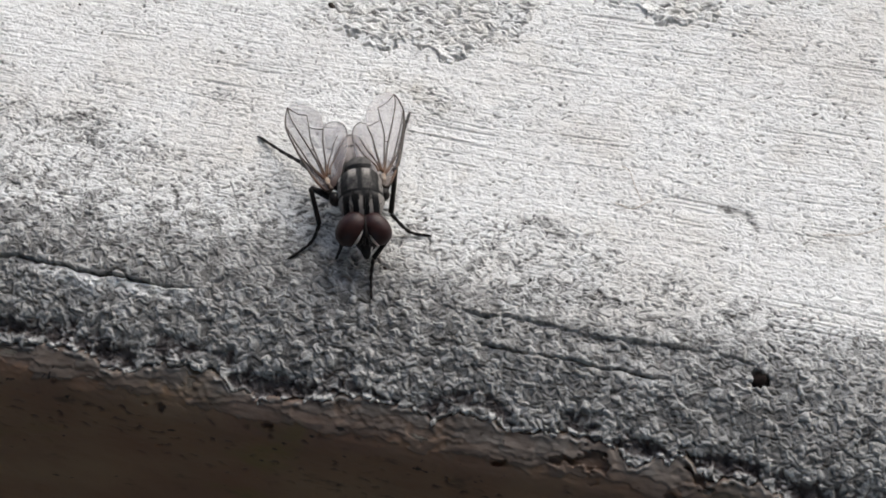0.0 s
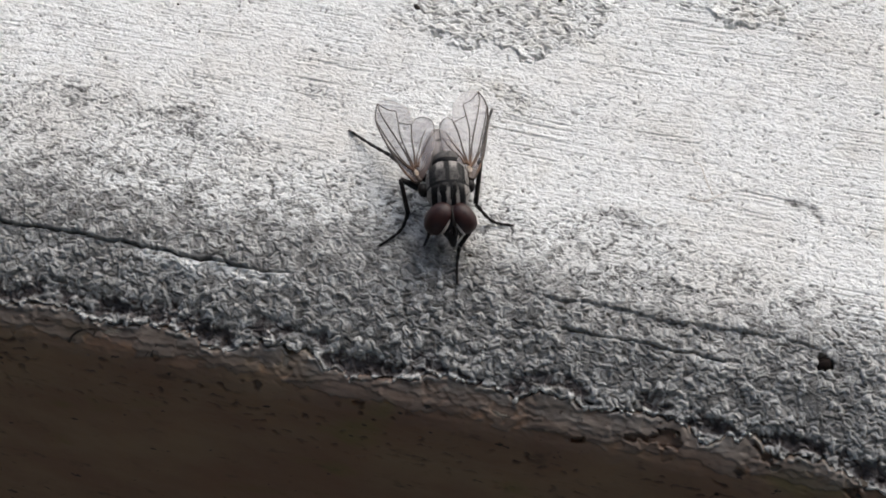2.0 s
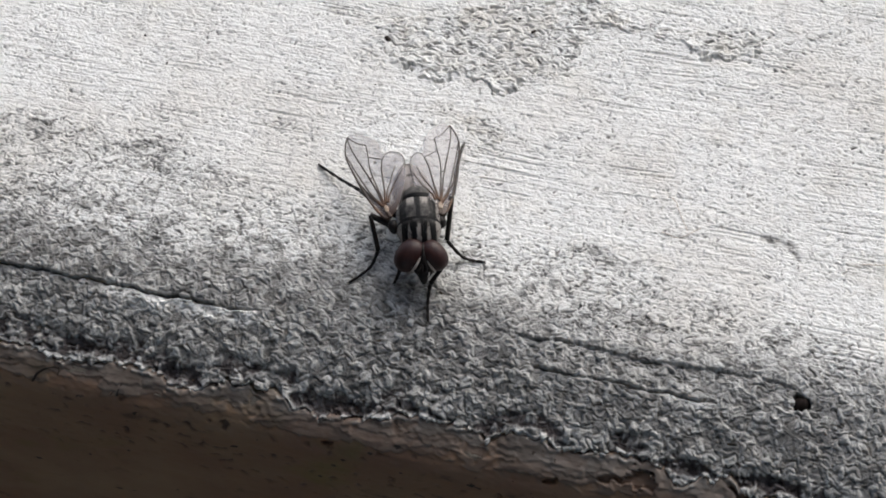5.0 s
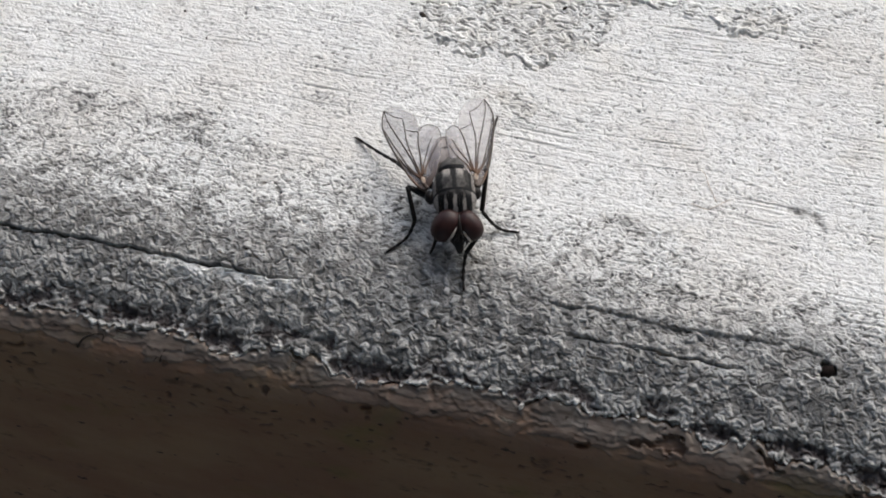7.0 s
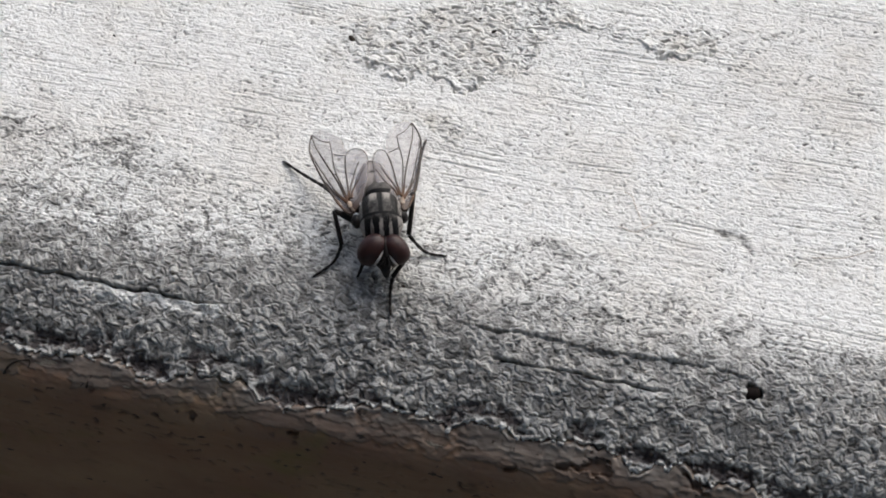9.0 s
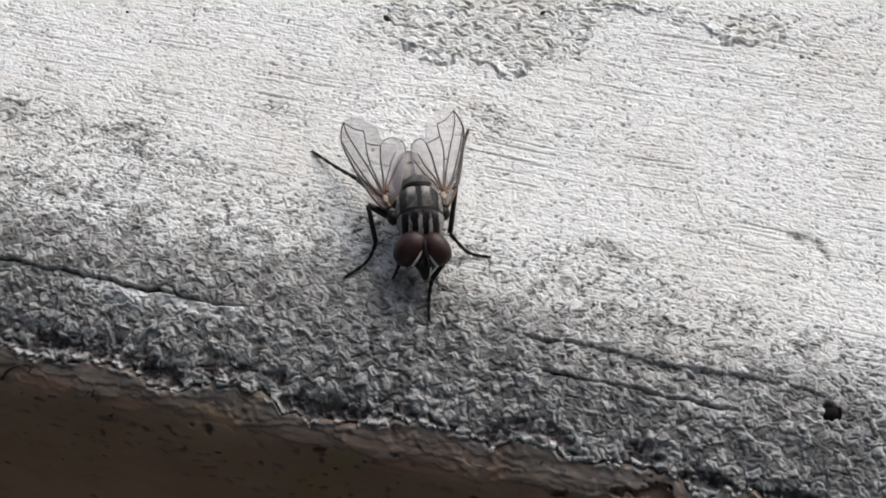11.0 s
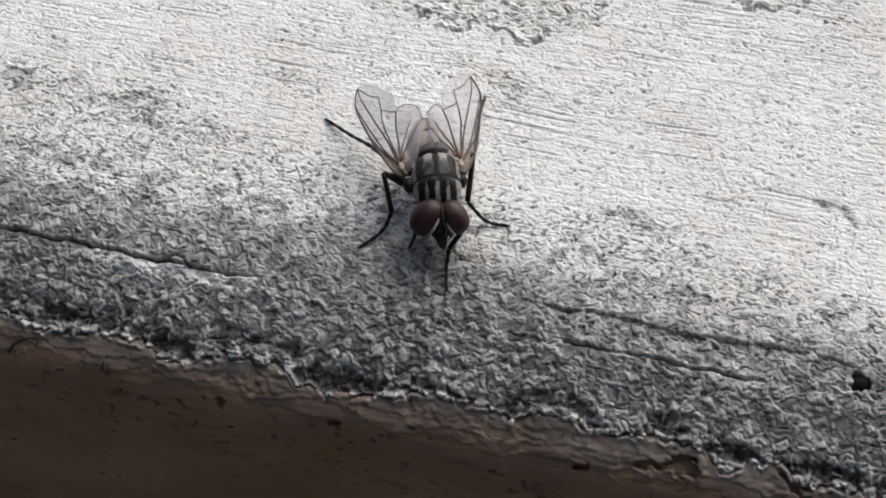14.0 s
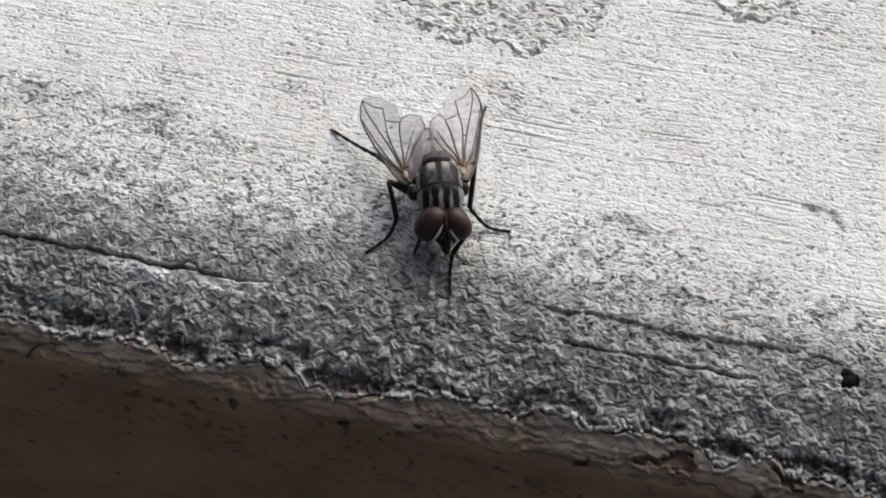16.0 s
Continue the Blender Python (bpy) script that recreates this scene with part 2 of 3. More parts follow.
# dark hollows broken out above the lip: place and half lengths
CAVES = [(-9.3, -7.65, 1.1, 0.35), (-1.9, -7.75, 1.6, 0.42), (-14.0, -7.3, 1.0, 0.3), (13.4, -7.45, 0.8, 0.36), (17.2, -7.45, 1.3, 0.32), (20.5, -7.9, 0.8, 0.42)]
# grey blots: place and half length
BLOTS = [(-16.0, -0.75, 0.42), (-8.3, 5.7, 0.5), (7.6, 1.5, 0.6), (8.4, 1.0, 0.4), (15.2, 3.6, 0.5)]


# where the whitewash thins out, and where the grey grit of the rounded edge begins
MID_X = [-27, -21.8, -19.8, -18.0, -15.7, -13.2, -11.8, -10.4, -9.0, -7.4, -5.1, -2.6, 1.6, 3.2, 5.7, 6.8, 8.8, 10.7, 12.1, 14.7, 16.8, 18.6, 21.4, 27]
MID_Y = [3.6, 3.5, 3.75, 3.7, 3.6, 4.0, 3.3, 2.6, 2.5, 1.9, 1.6, 1.3, 0.8, 0.8, 1.6, 1.3, 1.6, 1.1, 0.6, 0.1, -0.3, -0.8, -0.9, -0.8]
BAND_X = [-27, -19.8, -17.0, -14.0, -11.0, -8.4, -5.6, -2.8, 0.0, 2.3, 4.2, 7.5, 10.2, 12.8, 15.2, 17.6, 20.0, 27]
BAND_Y = [-1.9, -2.1, -2.1, -2.4, -2.5, -2.3, -2.0, -1.7, -1.8, -1.7, -2.2, -2.5, -2.8, -3.0, -2.6, -2.5, -2.2, -1.8]
# denser or cleaner spots in between: place, half lengths, gain
# The spot at (-2.6, 0.2) also paints part of the fly's shadow.
MOTTLES = [(-20.3, 3.3, 2.0, 0.9, 0.8), (-14.6, 2.9, 2.6, 0.9, 0.55), (-9.6, 0.9, 1.8, 0.6, -0.5), (-6.9, 1.5, 1.3, 0.7, -0.4), (-17.0, 0.8, 2.4, 0.6, -0.25), (5.6, 1.1, 1.1, 0.5, 0.35), (12.2, 2.0, 0.7, 0.4, 0.3), (6.9, 0.5, 0.5, 0.35, -0.7), (-2.6, 0.2, 2.6, 1.4, 0.12), (17.5, 0.8, 1.6, 0.5, -0.4)]


def sill_surface(x, y):
    """Relief over the section, and the masks of wear with painted crevice shade, stain."""
    low = fbm(x / 6.0, y / 4.0, 31)
    over = y - np.interp(x, BAND_X, BAND_Y) + 0.30 * low + 0.30 * perlin(x / 0.7, y / 0.5, 43) + 0.15 * perlin(x / 0.25, y / 0.2, 44)
    band = 0.55 * step(0.85, -0.85, over) + 0.45 * step(0.6, -3.2, over)
    depth = np.clip((np.interp(x, MID_X, MID_Y) - y + 0.40 * low) / (np.interp(x, MID_X, MID_Y) - np.interp(x, BAND_X, BAND_Y)), -0.5, 1.2)
    zone = -0.38 + 0.76 * depth + 0.55 * step(-0.5, 0.1, depth) * fbm(x / 1.6, y / 1.1, 41)
    film = step(-0.12, 0.14, depth + 0.16 * perlin(x / 0.9, y / 0.6, 46) + 0.10 * perlin(x / 0.3, y / 0.22, 47)) * (1 - band)
    for cx, cy, rx, ry, gain in MOTTLES:
        zone = zone + gain * np.exp(-(((x - cx) / rx) ** 2 + ((y - cy) / ry) ** 2))
    worn = np.maximum(step(-0.12, 0.55, zone + 0.55 * perlin(x / 0.55, y / 0.42, 42) + 0.25 * perlin(x / 0.2, y / 0.16, 45)), band)
    inside, small = patch(x, y)
    rough = np.clip(0.08 + 0.62 * worn + 0.30 * band + 0.55 * np.maximum(inside, small), 0, 1.2)
    wx, wy = x + 0.18 * perlin(x / 0.45, y / 0.45, 51), y + 0.18 * perlin(x / 0.45, y / 0.45, 52)
    n2, n3 = perlin(wx / 0.30, wy / 0.24, 62), perlin(wx / 0.15, wy / 0.12, 63)
    crinkle = 0.9 * np.abs(n2) + 0.6 * (1 - 0.5 * band) * np.abs(n3) - 0.45
    coarse, own_one = grit(wx, wy, 0.34, 65)
    fine, own_two = grit(wx, wy, 0.17, 68)
    stones = 0.85 * coarse * step(0.15, 0.65, own_one) + 0.45 * fine
    tone = 0.6 * own_one + 0.4 * own_two
    h = 0.050 * (0.75 + 0.6 * rough) * crinkle + 0.100 * rough * (0.42 + 0.85 * band) * (stones - 0.45)
    h = h + 0.10 * band * perlin(x / 1.4, y / 1.1, 64)
    # brush marks along the sill
    by = y + 0.25 * perlin(x / 9.0, y / 3.0, 71)
    brush = perlin(x / 5.0, by / 0.26, 72) + 0.6 * perlin(x / 2.2, by / 0.13, 73)
    clear = (1 - 0.85 * worn) * (1 - inside)
    h = h + 0.013 * clear * brush
    ridden = np.clip(0.75 + 0.8 * fbm(x / 5.0, y / 3.5, 75), 0.35, 1.4)
    furrow = 0.7 * step(0.25, 0.65, perlin(x / 1.5, by / 0.12, 74)) + 1.3 * step(0.42, 0.7, perlin(x / 5.5, by / 0.11, 76))
    h = h - 0.036 * clear * ridden * furrow
    # short pits
    pit = step(0.32, 0.60, perlin(wx / 0.22, wy / 0.12, 81)) * (1 - 0.8 * band) * np.clip(0.6 + 0.6 * fbm(x / 2.5, y / 2, 82), 0.2, 1)
    h = h - 0.050 * pit
    gouge = step(0.30, 0.55, perlin(wx / 0.24, wy / 0.15, 83) + 0.25 * perlin(x / 1.1, y / 0.8, 84) - 0.06 * (1 - band)) * np.maximum(band, 0.75 * np.maximum(film, worn))
    h = h - 0.09 * gouge
    worm = step(0.10, 0.02, np.abs(perlin(wx / 0.46, wy / 0.28, 85))) * step(-0.20, 0.15, perlin(x / 0.8, y / 0.55, 86) + 0.25 * worn)
    worm = np.maximum(worm, step(0.16, 0.04, np.abs(perlin(wx / 0.27, wy / 0.17, 87))) * step(0.05, 0.30, perlin(x / 0.40, y / 0.26, 88) + 0.22 * worn - 0.5 * band)) * (1 - 0.45 * band)
    h = h - (0.040 + 0.030 * worn) * worm
    # mortar patch
    lumps = 0.9 * np.abs(perlin(wx / 0.8, wy / 0.45, 91)) + 0.6 * perlin(wx / 0.35, wy / 0.2, 92) + 0.2 * domes(wx, wy, 0.32, 94)
    ragged = np.clip(0.55 + 1.1 * perlin(x / 1.8, y / 1.3, 93), 0.1, 1.2)
    h = h + np.maximum(inside, 0.6 * small) * (0.03 * ragged + 0.062 * ragged * (lumps - 0.35))
    rim_gap = y - patch_near(x) + 0.55 * fbm(x / 1.1, y / 0.9, 21) + 0.25 * perlin(x / 0.35, y / 0.28, 22)
    rim = np.exp(-(((rim_gap - 0.28) / 0.20) ** 2)) * step(-4.6, -3.6, x) * step(2.6, 1.8, x) * np.clip(0.6 + 1.2 * perlin(x / 0.9, 3.3, 96), 0.1, 1.3)
    rim = rim + np.exp(-(((rim_gap - 0.28) / 0.18) ** 2)) * (step(8.8, 9.3, x) * step(13, 12.2, x) + step(4.6, 4.9, x) * step(6.6, 6.0, x)) * 0.6
    h = h + 0.08 * rim
    cliff = step(0.0, 0.07, rim_gap) * np.exp(-np.clip(rim_gap, 0, 9) / 0.5) * np.clip(0.7 + 0.9 * perlin(x / 0.9, 3.3, 96), 0.2, 1.3)
    under = np.exp(-(((rim_gap + 0.05) / 0.06) ** 2)) * np.clip(0.35 + 1.2 * perlin(x / 0.7, 5.3, 98), 0, 1)
    along_edge = np.clip(step(-4.6, -3.6, x) * step(2.4, 1.8, x) + step(4.6, 4.9, x) * step(6.8, 6.2, x) + step(8.6, 9.1, x) * step(13.0, 12.4, x), 0, 1)
    h = h + along_edge * (0.16 * cliff - 0.30 * under)
    crevice = step(0.22, 0.5, perlin(wx / 0.62, wy / 0.15, 95)) * np.maximum(inside, small)
    h = h - 0.09 * crevice
    # cracks and furrows
    c, mid, along = groove(x, y, -4.55, -40.0, -6.6, 0.050, 101)
    c = np.maximum(c, 0.55 * np.exp(-(((y - mid) / 0.05) ** 2)) * step(-6.6, -7.4, x))
    h = h - 0.36 * c + 0.15 * step(-6.2, -9.2, x) * step(mid - 0.02, mid + 0.10, y) * step(mid + 2.2, mid + 0.3, y)
    c2, mid2, along2 = groove(x, y, -3.45, 4.8, 17.2, 0.065, 111)
    h = h - 0.11 * c2 + 0.12 * along2 * step(mid2 - 0.02, mid2 + 0.1, y) * step(mid2 + 1.2, mid2 + 0.2, y)
    c3, mid3, along3 = groove(x, y, -4.75, 5.6, 13.8, 0.05, 121)
    c3 = np.maximum(c3, 0.6 * np.exp(-(((y - mid3) / 0.05) ** 2)) * step(6.2, 7.0, x) * step(14.0, 13.2, x))
    h = h - 0.24 * c3 + 0.12 * along3 * step(mid3 - 0.02, mid3 + 0.1, y) * step(mid3 + 1.0, mid3 + 0.2, y)
    # the round pit, and a scar
    r = np.hypot((x - 17.8) / 0.40, (y + 4.05) / 0.36) + 0.5 * perlin(x / 0.30, y / 0.30, 141)
    h = h - 0.7 * step(1.1, 0.7, r)
    scar = np.exp(-(((y - 3.75 + 0.9 * np.clip(x - 15.6, 0, 2)) / 0.22) ** 2)) * step(14.4, 14.8, x) * step(16.8, 16.4, x)
    h = h - 0.06 * scar
    # broken lip, with hollows where grit has fallen out above it
    edge = lip(x)
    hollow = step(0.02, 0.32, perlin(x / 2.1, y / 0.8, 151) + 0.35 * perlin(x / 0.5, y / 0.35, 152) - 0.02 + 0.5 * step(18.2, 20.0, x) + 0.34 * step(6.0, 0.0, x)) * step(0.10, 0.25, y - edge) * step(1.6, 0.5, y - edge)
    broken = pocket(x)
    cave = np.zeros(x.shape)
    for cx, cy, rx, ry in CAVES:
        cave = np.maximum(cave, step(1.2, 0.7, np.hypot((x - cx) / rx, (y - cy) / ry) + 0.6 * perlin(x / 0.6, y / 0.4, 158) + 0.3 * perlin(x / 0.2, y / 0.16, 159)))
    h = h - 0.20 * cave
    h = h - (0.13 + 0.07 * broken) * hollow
    gone = step(0.07, -0.13, y - edge + 0.22 * (stones - 0.7) + 0.10 * perlin(wx / 0.35, wy / 0.3, 157))
    h = h * (1 - 0.8 * gone) - gone * (0.5 + 1.3 * np.clip(edge - y, 0, 2)) + 0.05 * np.exp(-(((y - edge - 0.10) / 0.12) ** 2)) * np.clip(0.3 + 1.5 * perlin(x / 0.8, 6.5, 153) + 0.8 * perlin(x / 0.25, 2.5, 154), 0, 1.2)
    wear_shade = 0.05 + 0.20 * film + 0.40 * worn * (1 - band) * (0.7 + 0.6 * perlin(wx / 0.5, wy / 0.45, 161)) + band * (0.69 + 0.2 * low + 0.08 * step(8.0, 2.0, x))
    # The raw-cement mask rises over the last millimetres above the lip.
    wear_shade = wear_shade + 0.16 * step(2.4, 0.4, y - edge + 0.7 * perlin(x / 0.9, y / 0.6, 191)) * step(10.0, 2.0, x)
    # Crevices and gouges are greyed as well, their shade put into the colour.
    wear_shade = wear_shade + 0.16 * inside + 0.14 * small + 0.36 * crevice + 0.45 * scar + 0.72 * pit + 0.45 * worm + (0.45 - 0.25 * band) * gouge + 0.35 * hollow
    for bx, by_, br in BLOTS:
        wear_shade = wear_shade + 0.55 * np.exp(-(((x - bx) / br) ** 2 + ((y - by_) / (0.55 * br)) ** 2)) * (0.8 + 0.5 * perlin(x / 0.3, y / 0.25, 171))
    wear_shade = wear_shade * (1 - np.clip(0.35 + 1.1 * perlin(x / 0.9, 1.7, 156), 0, 0.5) * np.exp(-(((y - edge - 0.06) / 0.11) ** 2)))
    # flakes of whitewash left below the crack and the furrows
    flake = step(0.95, 0.25, mid - y + 0.25 * perlin(x / 0.8, y / 0.5, 182)) * step(-0.02, 0.05, mid - y) * step(-15.5, -12.0, x) * step(-5.2, -7.0, x)
    flake = flake + 0.8 * step(0.5, 0.1, mid3 - y) * step(-0.02, 0.05, mid3 - y) * step(11.5, 12.5, x) * step(15, 14, x)
    flake = np.clip(flake * (0.75 + 0.8 * perlin(x / 0.6, y / 0.4, 181)), 0, 1)
    h = h + 0.06 * flake
    wear_shade = np.clip(wear_shade * (1 - 0.9 * flake), 0, 1)
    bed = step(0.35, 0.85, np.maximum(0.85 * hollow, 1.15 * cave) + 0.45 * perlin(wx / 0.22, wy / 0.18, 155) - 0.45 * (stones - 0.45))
    stain = step(0.20, 0.7, fbm(x / 4.5, y / 3.0, 131)) * (1 - band) * (1 - 0.85 * worn) * (1 - film) * 0.34 + 0.55 * small + 0.6 * inside * step(-0.3, 0.3, fbm(x / 1.5, y / 1.2, 132))
    return h, wear_shade, np.clip(stain, 0, 1), tone, bed


def sheet(name, co, masks, smooth=True):
    """A mesh from a grid of places, rows by columns by 3, in millimetres, with one number a vertex for each mask."""
    rows, cols = co.shape[:2]
    i = np.arange(rows * cols, dtype=np.int32).reshape(rows, cols)
    quads = np.stack([i[:-1, :-1], i[1:, :-1], i[1:, 1:], i[:-1, 1:]], -1).reshape(-1, 4)
    me = bpy.data.meshes.new(name)
    me.vertices.add(rows * cols)
    me.vertices.foreach_set("co", (co.reshape(-1) * MM).astype(np.float32))
    me.loops.add(quads.size)
    me.loops.foreach_set("vertex_index", quads.ravel())
    me.polygons.add(len(quads))
    me.polygons.foreach_set("loop_start", np.arange(0, quads.size, 4, dtype=np.int32))
    me.polygons.foreach_set("use_smooth", np.full(len(quads), smooth))
    me.update(calc_edges=True)
    for key, values in masks.items():
        me.attributes.new(key, "FLOAT", "POINT").data.foreach_set("value", np.asarray(values, np.float32).ravel())
    return me


def boxes(name, spans, material):
    """One mesh of boxes, each from (x0, y0, z0) to (x1, y1, z1) in metres."""
    bm = bmesh.new()
    for lo, hi in spans:
        m = Matrix.Translation([(a + b) / 2 for a, b in zip(lo, hi)]) @ Matrix.Diagonal([b - a for a, b in zip(lo, hi)] + [1])
        bmesh.ops.create_cube(bm, size=1, matrix=m)
    me = bpy.data.meshes.new(name)
    bm.to_mesh(me)
    bm.free()
    me.materials.append(material)
    return new(name, me)


# ---- the sill, the wall under it and an added unseen room ----
SIDE, BACK = 27.0, 22.0
xs = np.linspace(-SIDE, SIDE, 1200)
ys = np.linspace(BACK, -9.3, 860)
GX, GY = np.meshgrid(xs, ys)
relief, wear_shade, stain, tone, bed = (np.concatenate(a) for a in zip(*(sill_surface(GX[k : k + 20], GY[k : k + 20]) for k in range(0, len(ys), 20))))
slope = np.where(GY < -1, -0.086 * (GY + 1), 0.0)
lean = 1 / np.sqrt(1 + slope**2)
sill = new("window_sill", sheet("window_sill", np.stack([GX, GY - relief * slope * lean, section(GY) + relief * lean], -1), {"wear_shade": wear_shade, "stain": stain, "tone": tone, "bed": bed}))
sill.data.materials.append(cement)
tagged(sill, "whitewashed cement window sill, brushed, its rounded edge worn to grey grit", "window sill", kind="structure")
rest = boxes("sill_slab", [((-0.6, -0.0078, -0.03), (-0.0269, 0.14, -0.0002)), ((0.0269, -0.0078, -0.03), (0.6, 0.14, -0.0002)),
                           ((-0.0269, 0.0239, -0.03), (0.0269, 0.14, -0.0002))], cement)
tagged(rest, "plain whitewashed cement sill running on to both sides", "window sill", kind="structure")

# holes broken out of the old render: place along, depth below the lip, half lengths
HOLES = [(11.8, 0.65, 0.65, 0.40), (10.6, 0.95, 0.7, 0.16), (8.0, 1.3, 0.3, 0.16), (16.2, 0.25, 0.6, 0.2), (20.0, 0.5, 0.5, 0.35), (-2.0, 1.1, 0.2, 0.12)]
# brown-painted face under the lip: a sheet that leaves the sill's slope and turns down to the wall
ss = np.concatenate([np.arange(0, 4, 0.045), np.arange(4, 7, 0.08), np.arange(7, 29, 0.25)])
turn = np.radians(np.clip(26.5 + np.degrees((ss - 1.75) / 1.8), 26.5, 89.0))
ds = np.diff(ss, prepend=0.0)
fy, fz = -6.8 - np.cumsum(ds * np.cos(turn)), section(np.array(-6.8)) - 0.24 - np.cumsum(ds * np.sin(turn))
FX, FS = np.meshgrid(np.linspace(-SIDE, SIDE, 1000), ss)
below = FS - (-6.8 - lip(FX)) / 0.895
under_lip = FS - 1.25 - 0.25 * perlin(FX / 4.0, 0.2, 200)
near_lip = step(3.2, 1.0, below + 0.5 * perlin(FX / 3, FS / 1.5, 201))
# thin laminae of old render under the lip, each reaching a little further down than the last
plates, crust = np.zeros(FX.shape), np.zeros(FX.shape)
for k, (reach, high) in enumerate(((0.22, 0.035), (0.48, 0.05), (0.76, 0.05), (1.05, 0.06))):
    edge = reach + 0.30 * perlin(FX / 2.1, 0.3 + 1.7 * k, 202 + k) + 0.14 * perlin(FX / 0.55, 0.3 + 1.7 * k, 222 + k) + 0.06 * perlin(FX / 0.19, 0.9 + k, 232 + k)
    left = step(0.05, -0.03, under_lip - edge) * step(-0.35, -0.15, perlin(FX / 1.7, 5.5 + 2 * k, 242 + k) + 0.25 * perlin(FX / 0.4, FS / 0.3, 252 + k))
    plates = plates + high * left
    crust = np.maximum(crust, left * (1.0, 0.85, 0.75, 0.6)[k])
fringe = np.exp(-(((below - 0.05) / 0.07) ** 2)) * step(-0.10, 0.40, perlin(FX / 1.3, 8.2, 251) + 0.5 * perlin(FX / 0.35, 3.1, 253))
broken = np.zeros(FX.shape)
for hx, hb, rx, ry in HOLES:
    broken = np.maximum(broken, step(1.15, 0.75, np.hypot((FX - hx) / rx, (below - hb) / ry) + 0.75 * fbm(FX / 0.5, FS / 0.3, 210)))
layers = fbm(FX / 2.6, FS / 0.45, 204)
bumps = plates - 0.22 * broken + near_lip * (0.022 * layers + 0.012 * perlin(FX / 0.3, FS / 0.22, 205)) + 0.09 * fringe + 0.03 * fbm(FX / 2.0, FS / 0.9, 215) + 0.010 * perlin(FX / 0.4, FS / 0.25, 216)
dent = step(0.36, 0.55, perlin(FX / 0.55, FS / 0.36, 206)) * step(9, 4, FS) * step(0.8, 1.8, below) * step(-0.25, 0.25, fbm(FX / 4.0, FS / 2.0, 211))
bumps = bumps - 0.15 * dent
clear_of = step(-0.35, -0.02, below)
bumps = bumps * clear_of - 0.3 * (1 - clear_of)
crust = np.maximum(crust, 0.60 * step(1.05, 0.25, under_lip + 0.5 * fbm(FX / 0.9, FS / 0.5, 212))) * (1 - 0.6 * broken) * clear_of
FA = np.broadcast_to(turn[:, None], FX.shape)
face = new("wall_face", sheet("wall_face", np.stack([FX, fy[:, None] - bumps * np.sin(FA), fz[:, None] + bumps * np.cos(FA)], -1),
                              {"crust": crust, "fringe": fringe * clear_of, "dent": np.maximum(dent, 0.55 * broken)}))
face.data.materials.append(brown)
tagged(face, "dark brown painted wall face, flaking under the sill's lip", "wall", kind="structure")

# Unseen room, added to keep sky light off the sill's front.
wall = boxes("wall_north", [((-0.6, -0.0089, -0.9), (0.6, 0.14, -0.0301)), ((-0.6, -0.0089, -0.0301), (-0.027, 0.0, -0.004)), ((0.027, -0.0089, -0.0301), (0.6, 0.0, -0.004)),
                            ((-1.6, -0.0089, -0.9), (-0.6, 0.14, 1.7)), ((0.6, -0.0089, -0.9), (1.6, 0.14, 1.7)), ((-0.6, -0.0089, 1.15), (0.6, 0.14, 1.7))], brown)
tagged(wall, "brown painted wall with an added, unseen window opening", "wall", kind="structure")
# The opening in this unseen wall is added to light the brown face.
tagged(boxes("wall_south", [((-1.6, -2.7, -0.9), (-1.0, -2.6, 1.7)), ((1.0, -2.7, -0.9), (1.6, -2.6, 1.7)), ((-1.0, -2.7, 1.3), (1.0, -2.6, 1.7))], plaster), "added unseen plaster wall, its wide opening lights the brown face", "wall", kind="structure")
tagged(boxes("wall_east", [((1.6, -2.7, -0.9), (1.7, 0.14, 1.7))], plaster), "added unseen plaster wall that keeps the room side dim", "wall", kind="structure")
tagged(boxes("wall_west", [((-1.7, -2.7, -0.9), (-1.6, 0.14, 1.7))], plaster), "added unseen plaster wall that keeps the room side dim", "wall", kind="structure")
tagged(boxes("ceiling", [((-1.7, -2.7, 1.7), (1.7, 0.14, 1.8))], plaster), "added unseen plaster ceiling that keeps the room side dim", "ceiling", kind="structure")
tagged(boxes("floor", [((-1.7, -2.7, -1.0), (1.7, 0.14, -0.9))], board), "added unseen plain floor of the dim room side", "floor", kind="structure")
tagged(boxes("ground", [((-300, -600, -1.3), (300, 600, -1.2))], earth), "grey bare ground outside the window", "ground", kind="structure")


# ---- small builders ----
def part(name, bm, material, parent=None, label="", smooth=True):
    me = bpy.data.meshes.new(name)
    bm.to_mesh(me)
    bm.free()
    me.polygons.foreach_set("use_smooth", np.full(len(me.polygons), smooth))
    me.materials.append(material)
    ob = new(name, me)
    ob.parent = parent
    if label:
        tagged(ob, label)
    return ob


def dusted(ob, rule):
    """Gives each vertex of a body part its dust, by its place in millimetres."""
    values = [rule(*(v.co / MM)) for v in ob.data.vertices]
    ob.data.attributes.new("dust", "FLOAT", "POINT").data.foreach_set("value", values)
    return ob


def dusted_mesh(bm):
    """Lays full dust on a mesh before it becomes an object."""
    layer = bm.verts.layers.float.new("dust")
    for v in bm.verts:
        v[layer] = 0.95
    return bm


